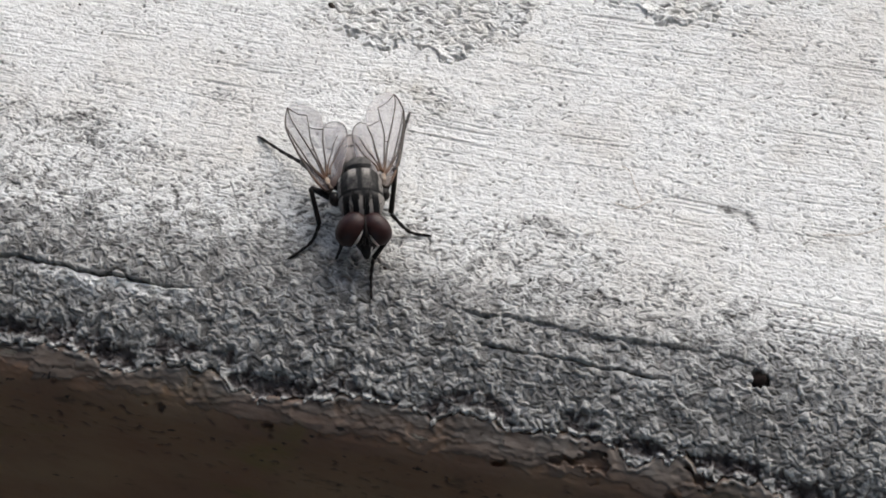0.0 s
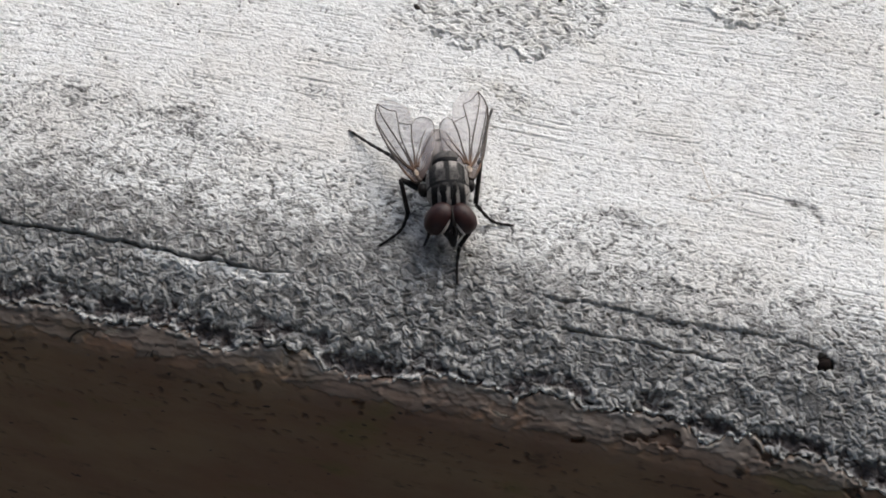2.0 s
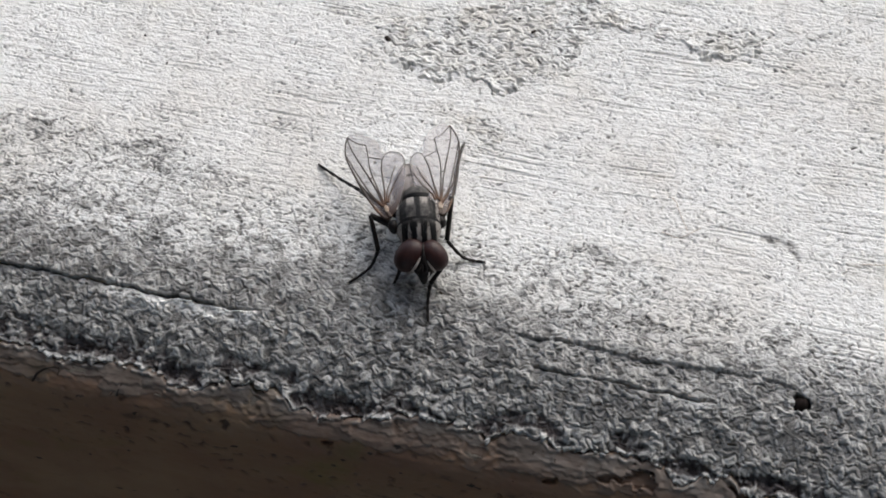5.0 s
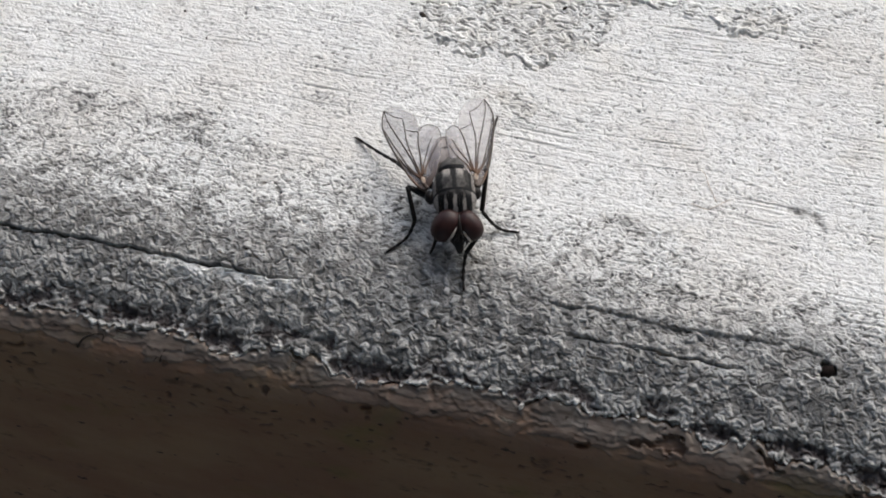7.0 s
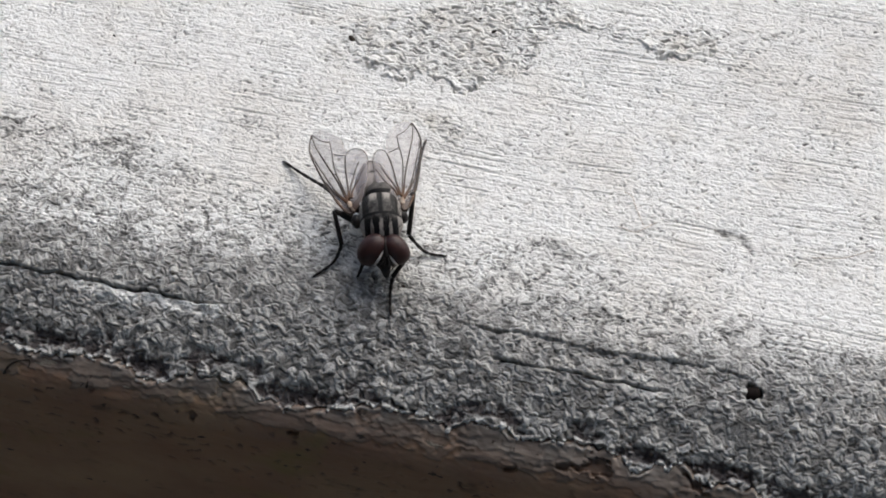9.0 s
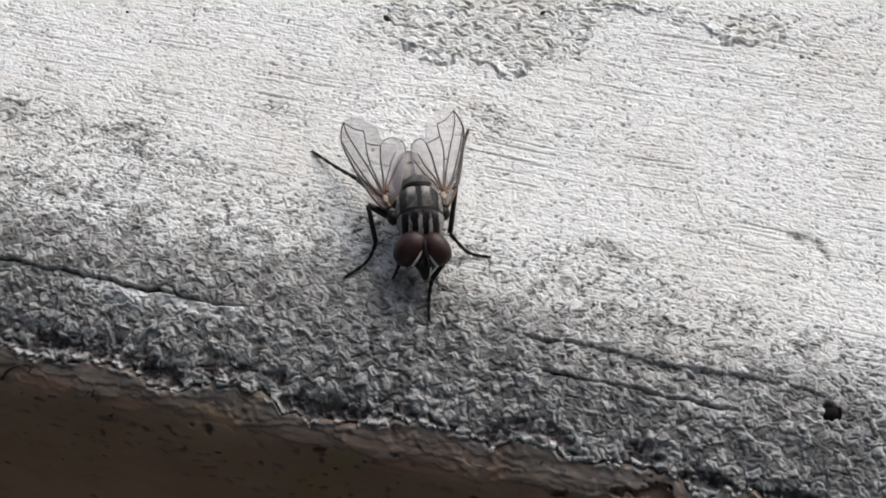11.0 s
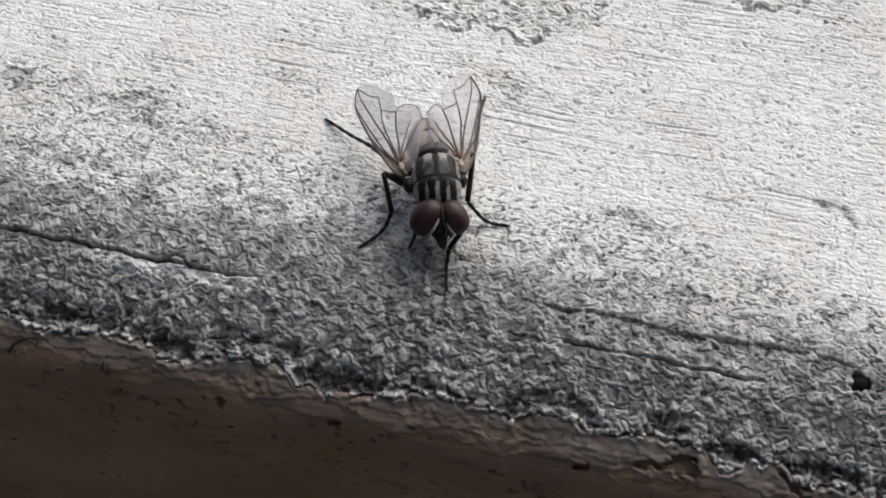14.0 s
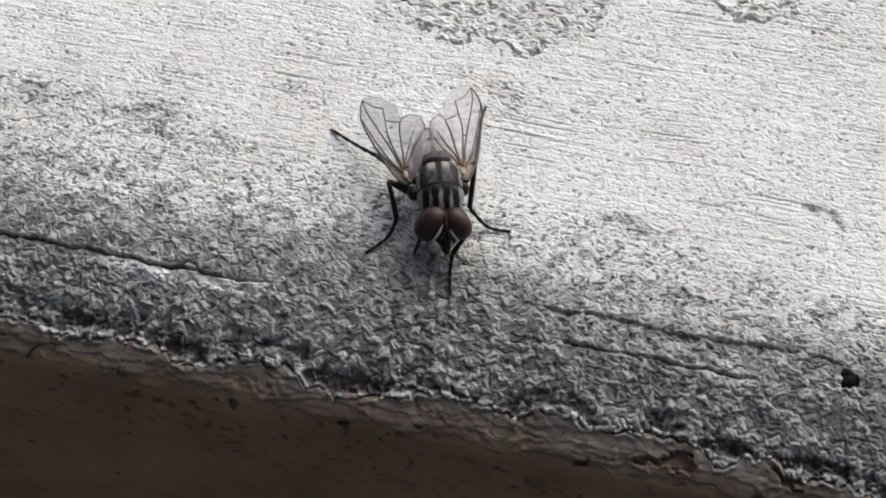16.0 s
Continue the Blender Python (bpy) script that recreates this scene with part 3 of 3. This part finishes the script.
def ovoid(bm, centre, radii, warp=None, segments=32, rings=20, turned=None):
    """An ellipsoid in millimetres with its poles along y; warp moves a point of the unit ball."""
    m = Matrix.Translation(Vector(centre) * MM)
    if turned:
        m = m @ turned
    grid = []
    for i in range(rings + 1):
        a = math.pi * i / rings
        count = 1 if i in (0, rings) else segments
        ring = []
        for k in range(count):
            b = 2 * math.pi * k / segments
            p = Vector((math.sin(a) * math.cos(b), math.cos(a), math.sin(a) * math.sin(b)))
            p = Vector(warp(p)) if warp else p
            ring.append(bm.verts.new(m @ Vector([c * r * MM for c, r in zip(p, radii)])))
        grid.append(ring)
    for r0, r1 in zip(grid, grid[1:]):
        for k in range(segments):
            q = [r0[k % len(r0)], r0[(k + 1) % len(r0)], r1[(k + 1) % len(r1)], r1[k % len(r1)]]
            q = list(dict.fromkeys(q))
            bm.faces.new(q)
    bmesh.ops.recalc_face_normals(bm, faces=bm.faces)
    return bm


def tube(bm, points, radii, sides=8):
    """A tapering tube through points, in millimetres, closed at both ends."""
    pts = [Vector(p) for p in points]
    rings, side = [], None
    for i, p in enumerate(pts):
        ahead = (pts[min(i + 1, len(pts) - 1)] - pts[max(i - 1, 0)]).normalized()
        side = (side - ahead * side.dot(ahead)) if side else ahead.orthogonal()
        side.normalize()
        up = ahead.cross(side)
        rings.append([bm.verts.new((p + float(radii[i]) * (math.cos(a) * side + math.sin(a) * up)) * MM) for a in (2 * math.pi * k / sides for k in range(sides))])
    for r0, r1 in zip(rings, rings[1:]):
        for k in range(sides):
            bm.faces.new((r0[k], r0[(k + 1) % sides], r1[(k + 1) % sides], r1[k]))
    bm.faces.new(rings[0][::-1]), bm.faces.new(rings[-1])
    return bm


def curve_through(points, count):
    """Points on a smooth curve through the given ones."""
    p = np.array(points, float)
    e = np.vstack([2 * p[0] - p[1], p, 2 * p[-1] - p[-2]])
    out = []
    for u in np.linspace(0, len(p) - 1, count):
        i = min(int(u), len(p) - 2)
        t = u - i
        a, b, c, d = e[i : i + 4]
        out.append(0.5 * (2 * b + (c - a) * t + (2 * a - 5 * b + 4 * c - d) * t * t + (3 * b - a - 3 * c + d) * t**3))
    return np.array(out)


def sill_height(x, y):
    h = sill_surface(np.array([float(x)]), np.array([float(y)]))
    return float(section(np.array([float(y)]))[0] + h[0][0])


# ---- the fly: x to its right, y ahead, z up, in millimetres ----
fly = tagged(new("house_fly"), "grey-black house fly with dark red eyes resting on cement", "fly")
fly.matrix_world = pose(0, 0, 0, 0, 0, -155)


def thorax_tone(x, y, z):
    if z < 1.45:
        return 0.2
    u = abs(x + 0.03)
    if y > 0.20:
        # black shield with three short pale stripes that widen towards the head, pale shoulders
        if u > 0.76:
            return 0.75
        grow = min(max((y - 0.30) / 0.40, 0), 1)
        stripe = u < 0.05 + 0.05 * grow or abs(u - 0.42) < 0.03 + 0.05 * grow
        # Grey fades out headward, putting the front slope's shade into the colour.
        return 0.30 + 0.57 * grow if stripe else 0.34 * (1 - grow)
    if y > 0.13:
        return 0.05
    if y < -1.22:
        return 0.0
    if u > 0.80:
        return 0.62
    if u > 0.70:
        return 0.0
    if y < -0.50 and 0.14 < u < 0.46:
        return 0.34 + 0.38 * min((-0.50 - y) / 0.3, 1)
    return 0.18 if u < 0.10 else 0.36 if u < 0.52 else 0.26


def build_body():
    bm = ovoid(bmesh.new(), (-0.05, -0.15, 1.62), (1.02, 1.36, 0.93), lambda p: (math.copysign(abs(p.x) ** 0.86, p.x) * (1 - 0.04 * p.y), math.copysign(abs(p.y) ** 0.9, p.y), p.z * (1 - 0.10 * max(p.y, 0)) + 0.05 * (1 - p.y * p.y)), 110, 90)
    thorax = dusted(part("thorax", bm, thorax_skin, fly, "thorax with black and pale grey stripes"), thorax_tone)
    bm = ovoid(bmesh.new(), (-0.02, -0.25, 1.12), (0.98, 1.15, 0.50), None, 36, 24)
    part("chest", bm, black, fly, "black underside of the thorax")
    bm = ovoid(bmesh.new(), (-0.08, -1.42, 1.78), (0.70, 0.64, 0.54), None, 28, 18)
    dusted(part("scutellum", bm, thorax_skin, fly), lambda x, y, z: 0.40 if y < -1.32 else 0.0)
    bm = ovoid(bmesh.new(), (-0.05, -2.45, 1.36), (0.90, 1.30, 0.72), lambda p: (p.x * (1 - 0.40 * max(-p.y, 0)), p.y, p.z - 0.10 * p.y * p.y), 40, 32)

    def bands(x, y, z):
        ring = (y + 4.2) % 0.75
        return -0.3 if y < -3.62 else (0.45 if ring < 0.14 else 0.85) - (0.2 if abs(x + 0.05) < 0.10 else 0) + 0.1 * math.sin(5 * x)

    dusted(part("abdomen", bm, abdomen_skin, fly, "grey-brown banded abdomen"), bands)

    # the head in axes turned to face the camera: x to the fly's left, y down the face, z out of the face
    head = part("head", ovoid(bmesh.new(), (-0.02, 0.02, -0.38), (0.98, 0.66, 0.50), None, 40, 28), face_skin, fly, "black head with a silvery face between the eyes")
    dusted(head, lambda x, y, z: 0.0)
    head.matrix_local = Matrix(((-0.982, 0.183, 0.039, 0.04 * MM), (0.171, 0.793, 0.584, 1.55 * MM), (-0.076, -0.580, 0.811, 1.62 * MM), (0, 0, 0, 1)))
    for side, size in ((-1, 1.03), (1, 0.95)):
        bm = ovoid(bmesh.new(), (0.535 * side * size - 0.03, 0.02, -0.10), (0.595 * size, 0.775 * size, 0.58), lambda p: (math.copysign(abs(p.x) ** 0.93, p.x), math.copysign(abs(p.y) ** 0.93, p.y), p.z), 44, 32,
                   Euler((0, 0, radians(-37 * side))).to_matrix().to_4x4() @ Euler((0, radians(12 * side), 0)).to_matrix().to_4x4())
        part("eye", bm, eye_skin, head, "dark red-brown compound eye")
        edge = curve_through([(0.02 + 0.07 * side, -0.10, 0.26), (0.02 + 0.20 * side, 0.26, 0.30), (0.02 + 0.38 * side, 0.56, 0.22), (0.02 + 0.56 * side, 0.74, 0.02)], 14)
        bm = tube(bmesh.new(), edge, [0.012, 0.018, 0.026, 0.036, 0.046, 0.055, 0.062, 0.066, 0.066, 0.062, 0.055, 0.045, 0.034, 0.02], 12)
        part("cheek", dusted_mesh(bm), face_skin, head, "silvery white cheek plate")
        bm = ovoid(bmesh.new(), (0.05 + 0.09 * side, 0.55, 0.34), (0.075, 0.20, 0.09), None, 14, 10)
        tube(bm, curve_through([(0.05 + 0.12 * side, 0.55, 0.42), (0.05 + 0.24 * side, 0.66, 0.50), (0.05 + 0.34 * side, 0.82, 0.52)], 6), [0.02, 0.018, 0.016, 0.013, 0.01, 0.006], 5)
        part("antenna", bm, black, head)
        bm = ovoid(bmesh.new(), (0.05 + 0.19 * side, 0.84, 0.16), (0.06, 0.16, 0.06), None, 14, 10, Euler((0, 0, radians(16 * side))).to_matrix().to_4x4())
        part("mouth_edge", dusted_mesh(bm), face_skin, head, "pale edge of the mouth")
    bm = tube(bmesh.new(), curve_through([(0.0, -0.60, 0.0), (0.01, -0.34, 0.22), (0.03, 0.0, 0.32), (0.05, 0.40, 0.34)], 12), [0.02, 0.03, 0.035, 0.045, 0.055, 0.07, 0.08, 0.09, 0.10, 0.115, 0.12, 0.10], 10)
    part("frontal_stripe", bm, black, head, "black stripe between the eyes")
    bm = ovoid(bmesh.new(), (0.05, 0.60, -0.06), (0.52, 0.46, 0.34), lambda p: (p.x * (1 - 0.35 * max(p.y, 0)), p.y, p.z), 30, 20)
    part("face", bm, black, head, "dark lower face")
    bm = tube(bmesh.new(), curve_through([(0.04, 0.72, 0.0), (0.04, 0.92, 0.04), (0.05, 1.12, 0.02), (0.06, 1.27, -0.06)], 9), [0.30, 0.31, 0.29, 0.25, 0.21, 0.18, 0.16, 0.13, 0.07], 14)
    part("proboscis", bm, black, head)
    # bristles on thorax and head
    rng = random.Random(4)
    bm = bmesh.new()
    for _ in range(90):
        a, b = rng.uniform(-1.2, 1.2), rng.uniform(-1.15, 1.0)
        base = Vector((-0.05 + 0.93 * math.sin(a) * math.sqrt(max(0.05, 1 - (b / 1.3) ** 2)), b, 1.64 + 0.92 * math.cos(a) * math.sqrt(max(0.05, 1 - (b / 1.3) ** 2))))
        out = Vector((math.sin(a), -0.9, math.cos(a))).normalized()
        size = rng.uniform(0.18, 0.42)
        tube(bm, [base, base + out * size * 0.5, base + out * size + Vector((0, -0.05, 0))], [0.012, 0.009, 0.003], 4)
    tagged(part("bristles", bm, black, thorax), kind="stuff")


def wing_place(side, u, v):
    """A place on a wing: u from its root to the tip, v towards the body."""
    root = Vector((0.04 + 1.10 * side, -0.32 - 0.17 * side, 1.98))
    along = (Vector((2.54 * side, -5.62 - 0.2 * side, 1.5)) - root).normalized()
    inward = Vector((-0.943 * side, -0.233 + 0.115 * side, 0.16))
    inward = (inward - along * inward.dot(along)).normalized()
    up = along.cross(inward) * side
    up = up if up.z > 0 else -up
    v = v + 0.6 * max(0.0, v - 1.05) if side > 0 else v
    camber = 0.10 * math.sin(math.pi * min(max(v, 0), 2) / 2.2) + 0.05 * math.sin(1.9 * u) * min(u, 1) + 0.03 * math.sin(6 * v) * min(u / 3, 1)
    return root + along * u + inward * ((0.98 - 0.04 * side) * v) + up * camber


FRONT_EDGE = [(0, 0), (0.15, -0.22), (0.85, -0.39), (1.7, -0.45), (2.7, -0.46), (3.6, -0.44), (4.3, -0.38), (4.65, -0.29), (5.1, -0.08), (5.42, 0.18)]
REAR_EDGE = [(0, 0), (0.15, 0.35), (0.5, 0.80), (1.0, 1.15), (1.6, 1.40), (2.2, 1.55), (2.7, 1.65), (3.1, 1.62), (3.35, 1.43), (3.33, 1.24), (3.5, 1.17), (3.9, 1.22), (4.4, 1.16), (5.05, 0.90), (5.45, 0.50), (5.42, 0.18)]
# each vein's way over the wing, and its radius at the root and at the end
VEINS = [
    (FRONT_EDGE, 0.050, 0.024),
    ([(0.70, 0.0), (1.3, -0.20), (2.1, -0.36), (2.9, -0.45)], 0.040, 0.020),
    ([(0.75, 0.02), (1.3, -0.14), (1.9, -0.23), (2.6, -0.27), (3.45, -0.32), (4.42, -0.33)], 0.036, 0.018),
    ([(0.75, 0.05), (1.2, 0.06), (1.9, 0.10), (2.7, 0.10), (3.6, 0.06), (4.5, 0.04), (5.0, 0.08), (5.40, 0.17)], 0.036, 0.017),
    ([(0.75, 0.09), (1.5, 0.16), (2.3, 0.23), (3.0, 0.33), (3.7, 0.56), (4.38, 0.76)], 0.034, 0.016),
    ([(4.38, 0.76), (4.65, 0.48), (4.95, 0.33), (5.40, 0.17)], 0.015, 0.014),
    ([(3.71, 0.56), (3.45, 0.80), (3.2, 1.08)], 0.015, 0.015),
    ([(2.60, 0.10), (2.55, 0.26)], 0.018, 0.018),
    ([(0.75, 0.13), (1.55, 0.44), (2.15, 0.62), (2.75, 0.83), (3.2, 1.08)], 0.038, 0.022),
    ([(3.2, 1.08), (3.33, 1.24), (3.35, 1.43), (3.1, 1.62), (2.7, 1.65), (2.2, 1.55)], 0.013, 0.011),
    ([(0.80, 0.22), (1.37, 0.52), (1.93, 0.96), (2.55, 1.35)], 0.034, 0.013),
    ([(0.75, 0.30), (1.1, 0.52), (1.53, 1.0), (2.2, 1.47)], 0.034, 0.013),
    ([(0.0, 0.02), (0.4, 0.02), (0.78, 0.06)], 0.085, 0.055),
]


def build_wing(side):
    front, rear = curve_through(FRONT_EDGE, 57), curve_through(REAR_EDGE, 57)
    uv = front[:, None] + (rear - front)[:, None] * np.linspace(0, 1, 18)[None, :, None]
    co = np.array([[wing_place(side, *q) for q in row] for row in uv])
    co = co if side > 0 else co[:, ::-1]
    root = np.exp(-((uv[..., 0] / 1.0) ** 2)) if side > 0 else np.exp(-((uv[:, ::-1, 0] / 1.0) ** 2))
    fold = step(0.45, 1.1, uv[..., 1]) * step(3.4, 2.6, uv[..., 0])
    me = sheet("wing", co, {"root": root, "fold": fold if side > 0 else fold[:, ::-1]})
    me.materials.append(membrane)
    wing = new("wing", me)
    wing.parent = fly
    thick = wing.modifiers.new("thickness", "SOLIDIFY")
    thick.thickness = 0.006 * MM
    tagged(wing, "clear wing with dark veins and an amber root")
    for line, r0, r1 in VEINS:
        way = curve_through(line, 6 * len(line))
        pts = [wing_place(side, *q) + Vector((0, 0, 0.012)) for q in way]
        vein = part("vein", tube(bmesh.new(), pts, np.linspace(r0 * 1.25, r1 + 0.007, len(pts)), 6), vein_skin, wing)
        amber = np.repeat(np.exp(-(((way[:, 0] - 0.75) / 0.45) ** 2)), 6)
        vein.data.attributes.new("root", "FLOAT", "POINT").data.foreach_set("value", amber.astype(np.float32))
    bm = ovoid(bmesh.new(), tuple(wing_place(side, 0.50, 0.05) + Vector((0, 0, 0.06))), (0.11, 0.19, 0.05), None, 20, 12)
    part("calypter", bm, calypter_skin, fly, "pale amber calypter at the wing root")
    bm = ovoid(bmesh.new(), (0.02 + 1.04 * side, -0.10 - 0.1 * side, 1.70), (0.26, 0.34, 0.30), None, 16, 10)
    part("wing_hinge", bm, black, fly)


def build_leg(points, thick, foot_from):
    """A leg through its joints; the joints from foot_from on carry the foot."""
    femur = part("leg", tube(bmesh.new(), curve_through(points[:2], 7), [0.10 * thick, 0.15 * thick, 0.165 * thick, 0.16 * thick, 0.14 * thick, 0.11 * thick, 0.075 * thick], 10), black, fly)
    shin = curve_through(points[1 : foot_from + 1], 6 * (foot_from - 1) + 1)
    part("tibia", tube(bmesh.new(), shin, np.linspace(0.082, 0.094, len(shin)) * thick, 8), black, femur)
    foot = curve_through(points[foot_from:], 16)
    radii = [0.068 * thick * (1.15 if i % 3 else 0.8) * (1 - 0.02 * i) for i in range(16)]
    bm = tube(bmesh.new(), foot, radii, 7)
    end, way = Vector(foot[-1]), (Vector(foot[-1]) - Vector(foot[-2])).normalized()
    for s in (-1, 1):
        out = way.cross(Vector((0, 0, 1))).normalized() * s
        tube(bm, [end, end + way * 0.07 + out * 0.05 + Vector((0, 0, 0.03)), end + way * 0.12 + out * 0.07 - Vector((0, 0, 0.01))], [0.03, 0.02, 0.006], 5)
    part("tarsus", bm, black, femur)
    # spines on the shin
    rng = random.Random(len(fly.children_recursive))
    bm = bmesh.new()
    for p in shin[1:-1]:
        for _ in range(3):
            d = Vector((rng.uniform(-1, 1), rng.uniform(-1, 1), rng.uniform(-0.4, 1))).normalized()
            tube(bm, [Vector(p), Vector(p) + d * 0.2 * thick], [0.010, 0.003], 4)
    tagged(part("spines", bm, black, femur), kind="stuff")


build_body()
# the chest is turned a little against the body
for ob in (bpy.data.objects["thorax"], bpy.data.objects["scutellum"]):
    at = Matrix.Translation(Vector((-0.03, -0.1, 1.6)) * MM)
    ob.matrix_local = at @ Euler((0, radians(-3), radians(-6))).to_matrix().to_4x4() @ at.inverted()
build_wing(1)
build_wing(-1)
RIGHT_LEGS = [
    ([(0.72, -0.45, 1.05), (1.98, -0.9, 1.9), (1.92, 0.29, 0.8), (2.43, 0.7, 0.2), (3.46, 1.18, 0.02)], 1.25, 2),
    ([(0.62, -1.1, 1.05), (1.76, -1.91, 1.6), (2.18, -3.09, 0.9), (2.98, -4.33, 0.4), (3.86, -5.68, 0.03)], 1.25, 2),
    ([(0.45, 0.55, 1.05), (1.02, 1.15, 1.1), (1.14, 1.42, 0.62), (1.3, 1.55, 0.35), (1.48, 1.66, 0.05)], 1.25, 2),
]
LEFT_LEGS = [
    ([(-0.80, -0.35, 1.05), (-1.74, -1.1, 1.9), (-1.16, 0.43, 0.8), (-1.77, 1.09, 0.2), (-2.61, 1.4, 0.02)], 1.25, 2),
    ([(-0.70, -1.0, 1.05), (-1.84, -1.47, 1.6), (-2.25, -3.22, 0.9), (-2.55, -4.38, 0.4), (-2.91, -5.39, 0.03)], 1.25, 2),
    ([(-0.45, 0.55, 1.05), (-0.87, 1.69, 0.9), (-0.06, 2.35, 0.5), (0.19, 3.01, 0.1), (0.35, 3.85, -0.18)], 1.25, 2),
]
for joints, thick, foot_from in RIGHT_LEGS + LEFT_LEGS:
    build_leg(joints, thick, foot_from)


# ---- dirt, grit and fibres on the sill ----
def pebble(rng, centre, radii, bm):
    """A small angular grain."""
    m = Matrix.Translation(Vector(centre) * MM) @ Euler([rng.uniform(0, 6.3) for _ in range(3)]).to_matrix().to_4x4() @ Matrix.Diagonal([r * MM for r in radii] + [1])
    made = bmesh.ops.create_icosphere(bm, subdivisions=1, radius=1, matrix=m)
    for v in made["verts"]:
        v.co += Vector([rng.uniform(-0.22, 0.22) * min(radii) * MM for _ in range(3)])
    return bm


SPECKS = [(-4.9, 11.6, 0.25), (-15.05, 7.95, 0.11), (-16.7, 9.4, 0.12), (1.9, 13.4, 0.20), (1.05, 14.1, 0.11), (-8.9, 0.12, 0.12), (-9.1, -3.6, 0.13), (9.4, -2.2, 0.14), (12.15, 18.7, 0.11), (1.5, -2.1, 0.13), (-4.7, 8.7, 0.07)]
rng = random.Random(11)
for px, py, size in SPECKS:
    bm = pebble(rng, (0, 0, 0), (size, size * 0.62, size * 0.40), bmesh.new())
    speck = part("dirt_speck", bm, dirt, None, smooth=False)
    speck.location = (px * MM, py * MM, (sill_height(px, py) + 0.1 * size) * MM)
    tagged(speck, "tiny black speck of dirt lying on the cement", "dirt", "specks of dirt")
bm = pebble(rng, (0, 0, 0), (0.42, 0.33, 0.30), bmesh.new())
seed = part("seed", bm, seed_skin)
seed.location = (17.8 * MM, -4.05 * MM, (float(section(np.array([-4.05]))[0]) - 0.20) * MM)
tagged(seed, "dark brown seed grain lodged in a small pit", "seed")

FIBRES = [[(10.2, 5.1), (10.6, 4.9), (10.9, 4.3), (11.45, 3.4)], [(10.3, 3.1), (11.2, 3.0), (12.0, 3.7)], [(19.2, 3.2), (20.6, 3.5), (21.8, 4.2)]]
for line in FIBRES:
    pts = [(x, y, sill_height(x, y) + 0.03) for x, y in curve_through(line, 18)]
    tagged(part("fibre", tube(bmesh.new(), pts, [0.013] * 18, 5), fibre_skin), "thin pale brown fibre lying on the cement", "fibre", "fibres on the sill")


# ---- flakes of old paint and dark crack lines on the wall face ----
old_paint = plain("old_paint", (0.21, 0.188, 0.16), 0.9, 0.2, 2.5, (0.14, 0.115, 0.09), 0.05)


def on_face(x, s):
    """A place on the brown face, s millimetres down from under the lip, and the turn of its slope."""
    return Vector((x, float(np.interp(s, ss, fy)), float(np.interp(s, ss, fz)))), float(np.interp(s, ss, turn))


FLAKES = [(-18.6, 1.5, 0.9), (-16.9, 1.9, 0.6), (-14.1, 1.6, 0.8), (-12.2, 2.0, 0.7), (-9.9, 1.9, 0.6), (-7.2, 1.4, 0.9), (-5.6, 1.5, 1.2), (-4.6, 2.1, 0.6), (-1.6, 1.9, 0.7),
          (0.6, 2.2, 0.6), (2.4, 1.5, 0.9), (4.4, 1.9, 0.6), (6.6, 1.6, 0.8), (8.9, 1.9, 0.7), (14.6, 1.6, 0.9), (16.9, 1.9, 0.7), (19.8, 1.8, 0.9), (22.0, 2.1, 0.7)]
rng = random.Random(23)
for fx, fs, size in FLAKES:
    bm = bmesh.new()
    count = 13
    ring = []
    for k in range(count):
        a = 2 * math.pi * k / count
        r = size * rng.uniform(0.72, 0.95)
        ring.append(Vector((r * math.cos(a), 0.30 * r * math.sin(a), 0.02 * rng.uniform(-1, 1))))
    top = [bm.verts.new((p + Vector((0, 0, 0.03))) * MM) for p in ring]
    low = [bm.verts.new((p * 1.06 - Vector((0, 0, 0.09))) * MM) for p in ring]
    mid = bm.verts.new(Vector((0, 0, 0.05)) * MM)
    for k in range(count):
        j = (k + 1) % count
        bm.faces.new((top[k], top[j], mid))
        bm.faces.new((low[k], low[j], top[j], top[k]))
    bm.faces.new(low[::-1])
    bmesh.ops.recalc_face_normals(bm, faces=bm.faces)
    flake = part("flake", bm, old_paint, face, smooth=False)
    place, tilt = on_face(fx, fs)
    flake.matrix_local = Matrix.Translation(place * MM) @ Euler((tilt + radians(rng.uniform(-6, 6)), 0, 0)).to_matrix().to_4x4() @ Euler((0, 0, radians(rng.uniform(-9, 9)))).to_matrix().to_4x4()

# Thin dark tubes stand in for cracks and shaded undercuts of the face.
for line, twig in (([(-16.1, 2.45), (-15.95, 2.1), (-15.7, 1.85), (-15.3, 1.68), (-14.9, 1.6)], [(-14.97, 1.6), (-14.9, 1.75), (-14.95, 1.95)]),
                   ([(-12.0, 2.35), (-11.95, 2.05), (-11.8, 1.75), (-11.45, 1.45), (-11.1, 1.2)], [(-11.95, 2.05), (-12.15, 2.15), (-12.3, 2.35)])):
    bm = bmesh.new()
    for way, radius in ((line, 0.062), (twig, 0.045)):
        pts = []
        for q in curve_through(way, 12):
            place, tilt = on_face(q[0], q[1])
            pts.append(place + Vector((0, -math.sin(tilt), math.cos(tilt))) * 0.07)
        tube(bm, pts, [radius * (1.1 - 0.05 * i) for i in range(12)], 6)
    tagged(part("rootlet", bm, dirt), "dark raised line standing in for a crack below the lip", "rootlet", "rootlets")
